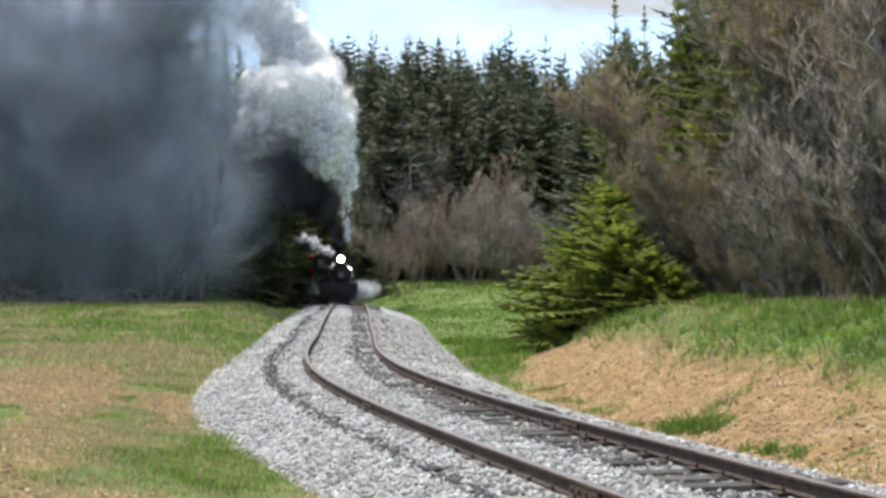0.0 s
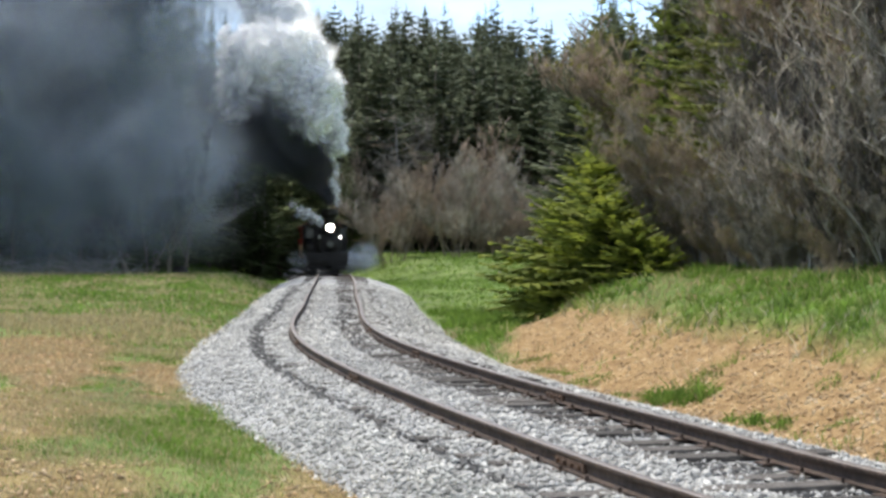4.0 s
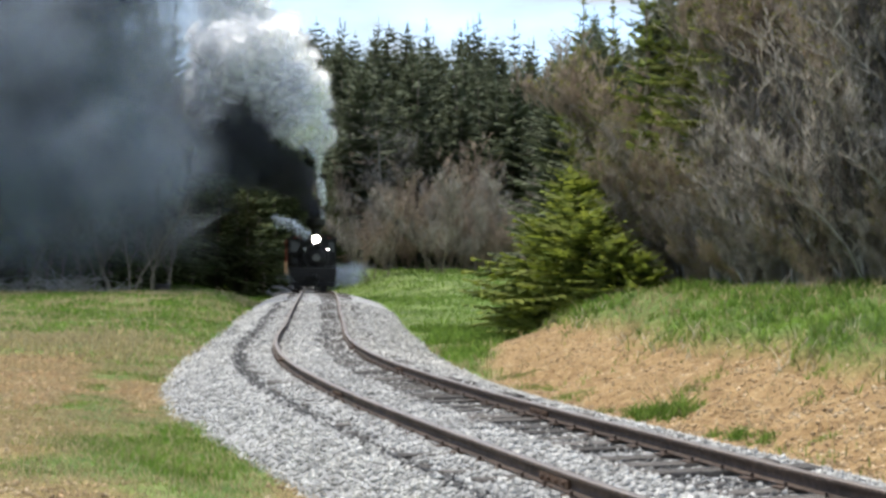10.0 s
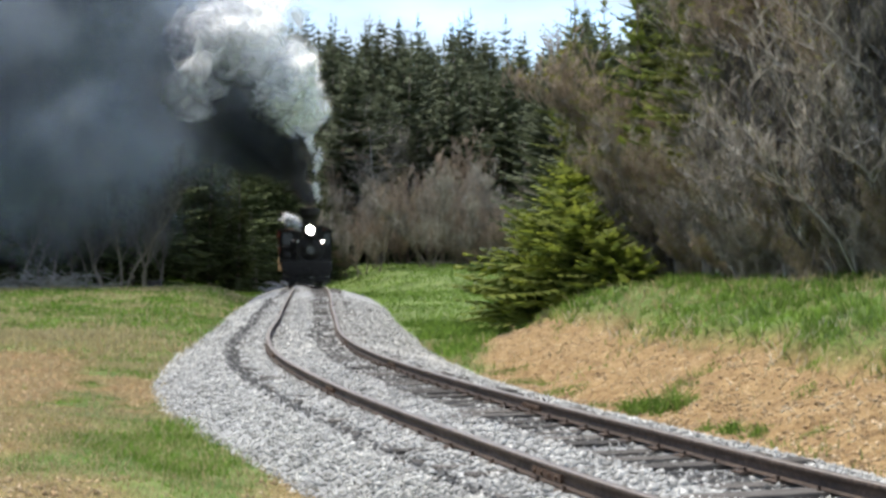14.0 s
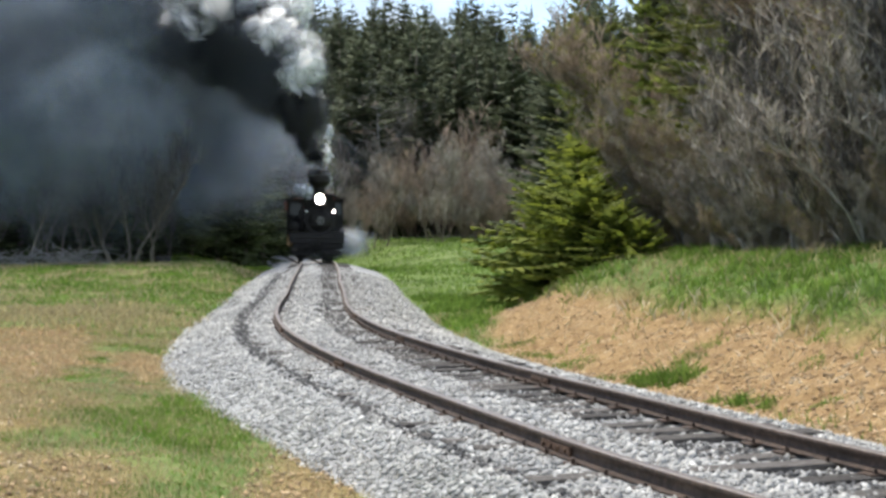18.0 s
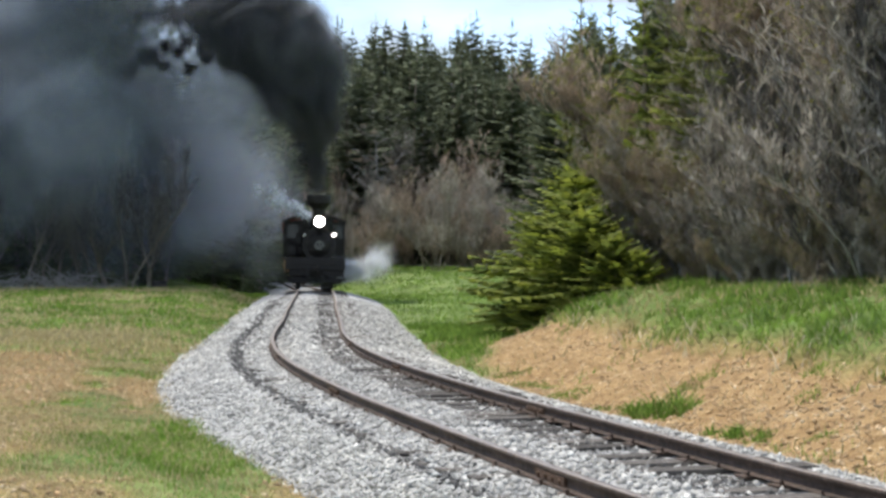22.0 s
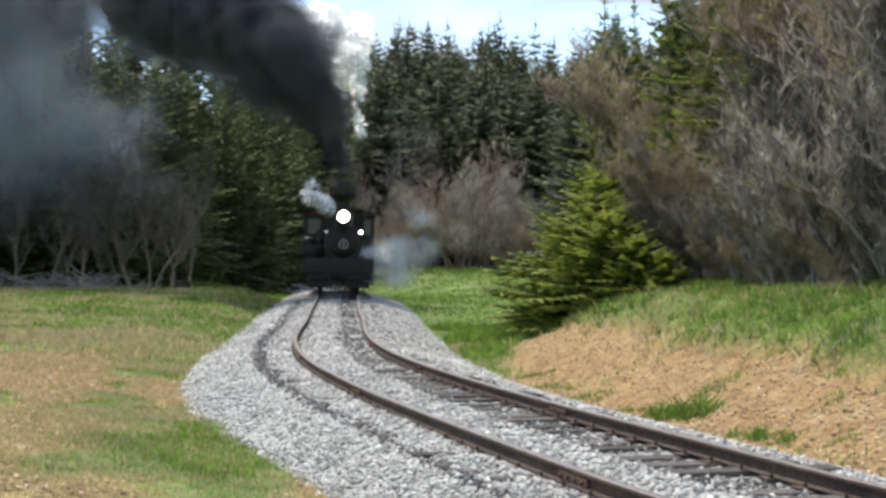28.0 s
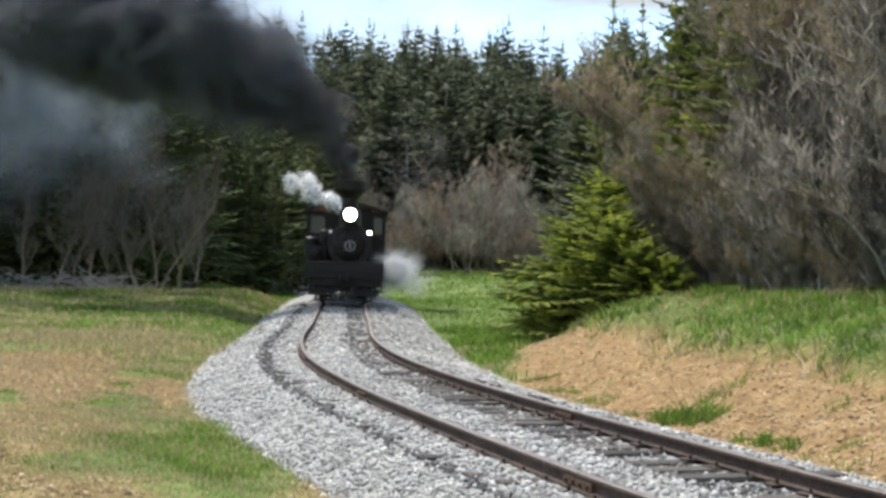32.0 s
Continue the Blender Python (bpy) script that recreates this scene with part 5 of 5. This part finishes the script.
# the carriage that follows
coach = thing("passenger_carriage", "red and tan wooden excursion carriage behind the locomotive", "railway carriage")
P("body", lambda b: (box(b, -1.5, 1.5, 0, 13, 1.05, 2.0, 0.03),), TAN, coach, "faded tan boarded lower side")
for y0, y1 in ((0.0, 0.08), (12.9, 13.0)):
    P("end_wall", lambda b: box(b, -1.48, 1.48, y0, y1, 2.002, 3.3, 0.02), REDPAINT, coach, "dusty red end wall")
for sx in (-1, 1):
    for y in np.arange(0.1, 12.8, 1.2):
        P("post", lambda b: box(b, sx * 1.44 - 0.04, sx * 1.44 + 0.04, y, y + 0.14, 2.002, 3.3, 0.01), REDPAINT, coach)
P("roof", lambda b: arched_roof(b, -1.65, 1.65, -0.3, 13.3, 3.3, 3.75), REDPAINT, coach)
P("underframe", lambda b: box(b, -1.2, 1.2, 0.2, 12.8, 0.75, 1.05, 0.02), IRON, coach)
for y0 in (1.5, 10.2):
    P("truck", lambda b: (box(b, -1.0, 1.0, y0, y0 + 1.8, 0.3, 0.6, 0.03),), IRON, coach)
    for sx in (-1, 1):
        for k in (0.1, 1.6):
            P("wheel", lambda b: lathe(b, [(0.1, -0.07), (0.42, -0.06), (0.42, 0.06), (0.1, 0.07)], Matrix.Translation((sx * 0.76, y0 + k, 0.42)) @ pose(0, 0, 0, 0, 90, 0), 20), IRON2, coach)
MOVES.append((coach, [(t, on_track(front_at(t) + 13.2, 11.0)) for t in times]))


# ---------------------------------------------------------------- smoke and steam
srng = np.random.default_rng(99)


def puff_mesh(name, radius, count, flake, material, seed, squash=(1, 1, 1), core=0.6, outward=0.0):
    """A loose ball of thin round veils, each dense in its middle and clear at its rim."""
    rng = np.random.default_rng(seed)
    d = rng.normal(0, 1, (count, 3))
    d /= np.linalg.norm(d, axis=1)[:, None]
    lobes = rng.normal(0, 1, (7, 3))
    lobes /= np.linalg.norm(lobes, axis=1)[:, None]
    bulge = 0.7 + 0.3 * np.clip((d @ lobes.T).max(1), 0, 1) ** 3
    c = d * (radius * bulge * rng.random(count) ** core)[:, None] * np.array(squash)
    a, b = rng.normal(0, 1, (count, 3)), rng.normal(0, 1, (count, 3))
    a -= outward * d * (a * d).sum(1)[:, None]
    b -= outward * d * (b * d).sum(1)[:, None]
    a /= np.linalg.norm(a, axis=1)[:, None]
    b -= a * (a * b).sum(1)[:, None]
    b /= np.linalg.norm(b, axis=1)[:, None]
    s = flake * (0.6 + 0.8 * rng.random(count))[:, None]
    rim = [c + (a * math.cos(k * math.pi / 4) + b * math.sin(k * math.pi / 4)) * s * (0.8 + 0.4 * rng.random(count))[:, None] for k in range(8)]
    bow = np.cross(a, b) * s * 0.3
    v = np.stack([c + bow] + rim, 1).reshape(-1, 3)
    f = np.array([(0, 1 + k, 1 + (k + 1) % 8) for k in range(8)])[None] + 9 * np.arange(count)[:, None, None]
    me = mesh_arrays(name, v, f.reshape(-1, 3), material)
    me.attributes.new("core", "FLOAT", "POINT").data.foreach_set("value", np.tile(np.array([1.0] + [0.0] * 8, np.float32), count))
    me.polygons.foreach_set("use_smooth", [True] * len(me.polygons))
    return me


SMALL = [puff_mesh("smoke_puff", 0.55, 22, 0.42, SOOT, 1 + i) for i in range(4)]
ROLLING = [puff_mesh("smoke_roll", 1.05, 24, 0.74, SOOT, 5 + i, (1, 1, 1), 0.5, 0.5) for i in range(4)]
MID = [puff_mesh("smoke_billow", 2.0, 28, 1.35, SMOKE, 11 + i, (1, 1, 1), 0.5, 0.4) for i in range(4)]
PALE_MID = [puff_mesh("smoke_billow", 2.5, 28, 1.7, PALE_SMOKE, 71 + i, (1, 1, 1), 0.5, 0.4) for i in range(4)]
WIDE = [puff_mesh("smoke_haze", 4.8, 46, 2.5, HAZE, 21 + i, (1.2, 0.8, 0.9), 0.5) for i in range(3)]
WHITE_S = [puff_mesh("steam_puff", 0.3, 22, 0.24, STEAM, 31 + i, (0.8, 0.8, 2.0)) for i in range(3)]
WHITE_M = [puff_mesh("steam_billow", 0.75, 40, 0.42, STEAM, 35 + i, (1, 1, 1), 0.3, 0.25) for i in range(4)]
WHITE_L = [puff_mesh("steam_billow", 1.25, 48, 0.66, STEAM, 41 + i, (1, 1, 1), 0.3, 0.25) for i in range(4)]
WHITE_XL = [puff_mesh("steam_billow", 1.8, 48, 1.0, STEAM, 45 + i, (1, 1, 1), 0.3, 0.25) for i in range(3)]
WISP = [puff_mesh("steam_wisp", 0.3, 22, 0.22, WISPSTEAM, 51 + i) for i in range(3)]
JET = [puff_mesh("steam_cloud", 0.7, 26, 0.5, THINSTEAM, 61 + i, (1.2, 1.2, 0.75)) for i in range(3)]


PLUMES = {}


def vapour_thing(mesh, label, category, group):
    """A drifting piece of one of the clouds of smoke and steam."""
    if group not in PLUMES:
        PLUMES[group] = thing(group, label, category)
    ob = new(mesh.name.split(".")[0], mesh)
    ob.parent = PLUMES[group]
    return tagged(ob, kind="stuff")


def in_loco(t, p):
    return on_track(front_at(t), 10.0) @ Vector(p)


STACK_TOP = (BX - 0.02, 1.35, 4.25)
HIDDEN = (BX, 3.6, 2.0)


def wind(te, table):
    return [float(np.interp(te, [r[0] for r in table], [r[k] for r in table])) for k in range(1, len(table[0]))]


# moment of leaving; height to which it climbs, time to climb, side drift, growth of the drift
DARK_WIND = [(-14, 8.5, 2.8, 1.2, 0.34), (0, 9.2, 2.8, 1.05, 0.34), (3, 9.5, 2.8, 0.75, 0.34), (8, 8.0, 2.7, 1.2, 0.32), (13, 8.5, 2.7, 1.0, 0.28), (17, 9.0, 2.7, 0.9, 0.26), (20, 11.0, 2.6, 0.15, 0.22), (22, 10.5, 2.4, 0.1, 0.2), (24, 9.6, 2.2, 0.1, 0.24),
             (26, 9.6, 2.4, 0.3, 0.28), (28, 9.5, 2.5, 0.6, 0.34), (30, 7.2, 2.2, 1.0, 0.45), (32, 6.6, 2.2, 0.9, 0.45)]
WHITE_WIND = [(-14, 15.0, 3.2, 0.2, 0.14), (0, 15.0, 3.2, 0.1, 0.14), (8, 14.0, 3.0, 0.15, 0.18), (13, 13.0, 3.0, 0.1, 0.17), (19, 12.0, 2.8, 0.05, 0.22), (25, 11.0, 2.8, -0.12, 0.12), (32, 12.0, 2.8, -0.12, 0.1)]


def drift(te, age, table, fan, spread, start):
    top, slow, w1, w2 = wind(te, table)
    p = in_loco(te, STACK_TOP)
    lift = top * (1 - math.exp(-age / slow)) + (1.6 if table is WHITE_WIND else 0.3) * max(0.0, age - 4.0)
    side = w1 * age + w2 * age ** 2 * (0.6 + 0.4 / (1 + 0.08 * age))
    r = start + spread * age / (1 + 0.05 * age)
    return p + Vector((-side, 0.25 * age + 0.8 * max(0.0, min(age, 7.0) - 3.0), lift)) + Vector(fan) * r


AGES = (0.0, 0.35, 0.8, 1.4, 2.2, 3.2, 4.5, 6.5, 9.0, 13.0, 18.0, 26.0, 36.0, 48.0)


def send(mesh, te, table, label, group, spread, start, off=(0, 0, 0), wait=None, upright=False):
    """Keys one puff: with the engine until it leaves, then up and away with the wind."""
    fan = srng.normal(0, 1, 3)
    fan = fan / np.linalg.norm(fan) * srng.random() ** 0.5
    fan[2] *= 0.8
    spin = srng.normal(0, 25, 3)
    turn0 = srng.random(3) * 360
    if upright:
        spin, turn0 = np.array([0, 6, 10.0]), np.array([0, 0, turn0[2]])
    rows = []
    if te > 0:
        for t in ([0.0] if wait is None else np.arange(0.0, min(te, 32.01), 4.0)):
            where = in_loco(t, HIDDEN) if wait is None else drift(t, wait, table, fan * 0.5, spread, start) + Vector(off)
            rows.append((t, Matrix.Translation(where) @ pose(0, 0, 0, *turn0)))
    first = 0.0 if wait is None else wait
    if te > 0.15 and wait is None:
        rows.append((te - 0.12, Matrix.Translation(in_loco(te - 0.12, HIDDEN)) @ pose(0, 0, 0, *turn0)))
    ages = [a for a in AGES if a >= first and 0 <= te + a - first <= 32.0]
    if te <= 0:
        ages = [-te + first] + [a for a in ages if a > -te + first + 0.2]
    if te >= 32:
        ages = []
        rows.append((32.0, Matrix.Translation(drift(32.0, wait, table, fan * 0.5, spread, start) + Vector(off)) @ pose(0, 0, 0, *turn0)))
    elif not ages:
        ages = [first]
    if te < 32 and te + ages[-1] - first < 31.9:
        ages.append(32.0 - te + first)
    for a in ages:
        k = a - first
        turned = [turn0[i] + spin[i] * 6 * (1 - math.exp(-k / 6)) for i in range(3)]
        rows.append((te + k, Matrix.Translation(drift(te, a, table, fan, spread, start) + Vector(off)) @ pose(0, 0, 0, *turned)))
    rows.sort(key=lambda r: r[0])
    clean = [rows[0]]
    for r in rows[1:]:
        if r[0] - clean[-1][0] > 0.1:
            clean.append(r)
    MOVES.append((vapour_thing(mesh, label, "smoke" if "smoke" in label else "steam", group), clean))


te = -5.0
while te < 32:
    send(SMALL[srng.integers(4)], te, DARK_WIND, "dense black coal smoke boiling from the stack", "coal_smoke_column", 0.3, 0.12)
    te += 0.11
te = -6.0
while te < 37:
    send(ROLLING[srng.integers(4)], te, DARK_WIND, "dark coal smoke rolling over as it rises", "coal_smoke_rolls", 0.38, 0.2, off=(0, -0.2, 0), wait=srng.uniform(0.9, 3.2))
    te += 0.34
te = -11.0
while te < 44:
    old_age = srng.uniform(1.6, 7.5 if te < 24 else 4.5)
    send((PALE_MID if old_age > (3.0 if te < 15 else 2.0) and 12 < te < 24 else MID)[srng.integers(4)], te, DARK_WIND, "billow of dark grey coal smoke", "coal_smoke_plume", 0.75, 0.2, off=(0, -0.6, 0), wait=old_age)
    te += 0.3 if te < 14 or te > 30 else 0.42
# exhaust steam: before the smoke at first, behind it later, beside it near the end
for a, b, step in ((-6, 11, 0.13), (11, 19, 0.26), (24.6, 27.6, 0.26)):
    te = a
    while te < b:
        send(WHITE_S[srng.integers(3)], te, WHITE_WIND, "white exhaust steam rising beside the smoke", "exhaust_steam_streak", 0.25, 0.16, off=(0.45, 0.2, 0.0) if te < 11 else (0.3, 1.2, 0.0) if te < 20 else (0.45, 0.4, 0.0), upright=True)
        te += step * srng.uniform(0.5, 1.5)
for meshes, a, b, step, young, aged, spread in ((WHITE_M, -3, 11, 0.26, 1.0, 2.2, 0.22), (WHITE_L, -6, 12, 0.42, 1.9, 3.8, 0.4), (WHITE_XL, -9, 12, 0.7, 3.4, 6.5, 0.42),
                                                (WHITE_L, 13.5, 18.8, 0.24, 1.2, 2.6, 0.45), (WHITE_XL, 14, 19.0, 0.34, 1.9, 4.0, 0.55), (WHITE_M, 24.6, 26.6, 0.16, 0, 0, 0.3)):
    te = a
    while te < b:
        off = (0.45, 2.2, 0.0) if te < 10 else (0.3, 2.4, 0.6) if te < 14 else (srng.uniform(-5.5 if meshes is WHITE_XL else -1.6, 0.6), -1.4, 0.6) if te < 21 else (0.3, 1.0, 0.0)
        send(meshes[srng.integers(3)], te, WHITE_WIND, "bright white billow of exhaust steam", "exhaust_steam_plume", spread, 0.15, off=off, wait=srng.uniform(young, aged) if aged else None)
        te += step
for i in range(50):
    x, y, z = srng.uniform(-28, -13.5), srng.uniform(77, 97), srng.uniform(3.0, 17)
    x -= max(0, 4.0 - z) * 0.8
    v = srng.uniform(0.02, 0.2)
    leave = 2.5 if i % 2 == 0 else 13.0
    rows = [(t, Matrix.Translation((x - v * t - leave * smoothstep(20, 30, t), y, z + 0.12 * t)) @ pose(0, 0, 0, 8 * math.sin(t / 9 + i), 6 * math.sin(t / 7 + 2 * i), 20 * i)) for t in (0.0, 8.0, 16.0, 20.0, 24.0, 28.0, 32.0)]
    MOVES.append((vapour_thing(WIDE[i % 3], "thin blue-grey smoke hanging before the trees", "smoke", "smoke_haze"), rows))
# a pale veil that sinks out of the plume and drifts off to the side
for i in range(30):
    k = srng.random()
    y = srng.uniform(92, 106)
    x, z = -12.0 - 14.0 * k, 3.0 + 5.0 * srng.random() + 1.5 * k + (5.5 if i % 3 == 0 else 0.0)
    rows = [(t, Matrix.Translation((x + dx - 0.3 * i * (t > 26), y, z + dz)) @ pose(0, 0, 0, 8 * math.sin(t / 9 + i), 6 * math.sin(t / 7 + 2 * i), 20 * i + 2 * t))
            for t, dx, dz in ((0.0, -22.0, 9.0), (8.0, -13.0, 8.0), (14.0, -4.0, 4.0), (18.0, 0.0, 0.6), (21.0, -0.5, 0.0), (24.0, -5.0, -1.5), (28.0, -15.0, 0.5), (32.0, -22.0, 3.0))]
    MOVES.append((vapour_thing(WIDE[i % 3], "pale blue-grey veil of old smoke", "smoke", "smoke_veil"), rows))


# steam that blows from the cylinder cocks and the safety valve, and sways as it goes with the engine
def swaying(mesh, root, way, reach, label, group, i, n, swing):
    rows = []
    for t in np.arange(0, 32.01, 1.0):
        out = float(np.interp(t, [r[0] for r in reach], [r[1] for r in reach]))
        climb = swing * (0.6 if i % 2 else 1) * float(np.interp(t, (0, 24, 27, 29, 31, 32), (1, 1, 2.6, 4.4, 4.0, 1.4)))
        k = ((i + 0.5) / n + 0.12 * math.sin(1.3 * t + 2.1 * i)) * out
        p = Vector(root) + Vector(way) * k + Vector(((0.08 + 0.12 * k) * math.sin(0.9 * t + 2.6 * i), 0.2 * math.sin(0.7 * t + 2 * i), climb * k * (0.5 + 0.5 * math.sin(0.5 * t + 1.7 * i)) + 0.1 * k * math.sin(1.1 * t + 3.7 * i + 2.0 * k)))
        rows.append((float(t), on_track(front_at(t), 10.0) @ Matrix.Translation(p) @ pose(0, 0, 0, 20 * math.sin(t * 0.5 + i), 15 * math.sin(t * 0.4 + 2 * i), 40 * i + 14 * math.sin(t * 0.3))))
    MOVES.append((vapour_thing(mesh, label, "steam", group), rows))


R_REACH = [(0, 1.7), (3, 2.2), (6, 2.4), (9, 2.6), (11, 1.2), (13, 0.2), (15, 0.2), (17, 0.8), (19, 2.4), (21, 2.2), (23, 2.6), (26, 2.6), (28, 2.4), (30, 2.2), (32, 1.8)]
L_REACH = [(0, 1.2), (3, 1.4), (6, 1.6), (9, 1.2), (11, 0.8), (13, 0.1), (32, 0.1)]
for i in range(26):
    swaying(JET[i % 3], (0.1, 1.6, 0.62), (1.25, 0.5, 0.1), R_REACH, "pale steam blowing low beside the locomotive", "cylinder_steam", i, 26, 0.3)
for i in range(6):
    swaying(JET[i % 3], (-0.1, 2.4, 0.7), (-1.2, 0.5, 0.05), L_REACH, "pale steam blowing low beside the locomotive", "cylinder_steam", i, 6, 0.2)
V_REACH = [(0, 2.4), (3, 2.0), (6, 1.2), (9, 2.6), (11, 1.4), (15, 0.6), (18, 0.5), (21, 1.0), (22, 2.0), (23, 2.6), (25, 1.6), (27, 0.8), (29, 1.2), (30, 2.4), (31, 2.2), (32, 1.8)]
for i in range(24):
    swaying(WISP[i % 3], (-0.35, 5.2, 3.5), (-0.92, 0.2, 0.42), V_REACH, "wisp of white steam from the safety valve", "safety_valve_steam", i, 24, 0.15)


# ---------------------------------------------------------------- what moves
def motions():
    for ob, rows in MOVES:
        walk(ob, rows)


motions()
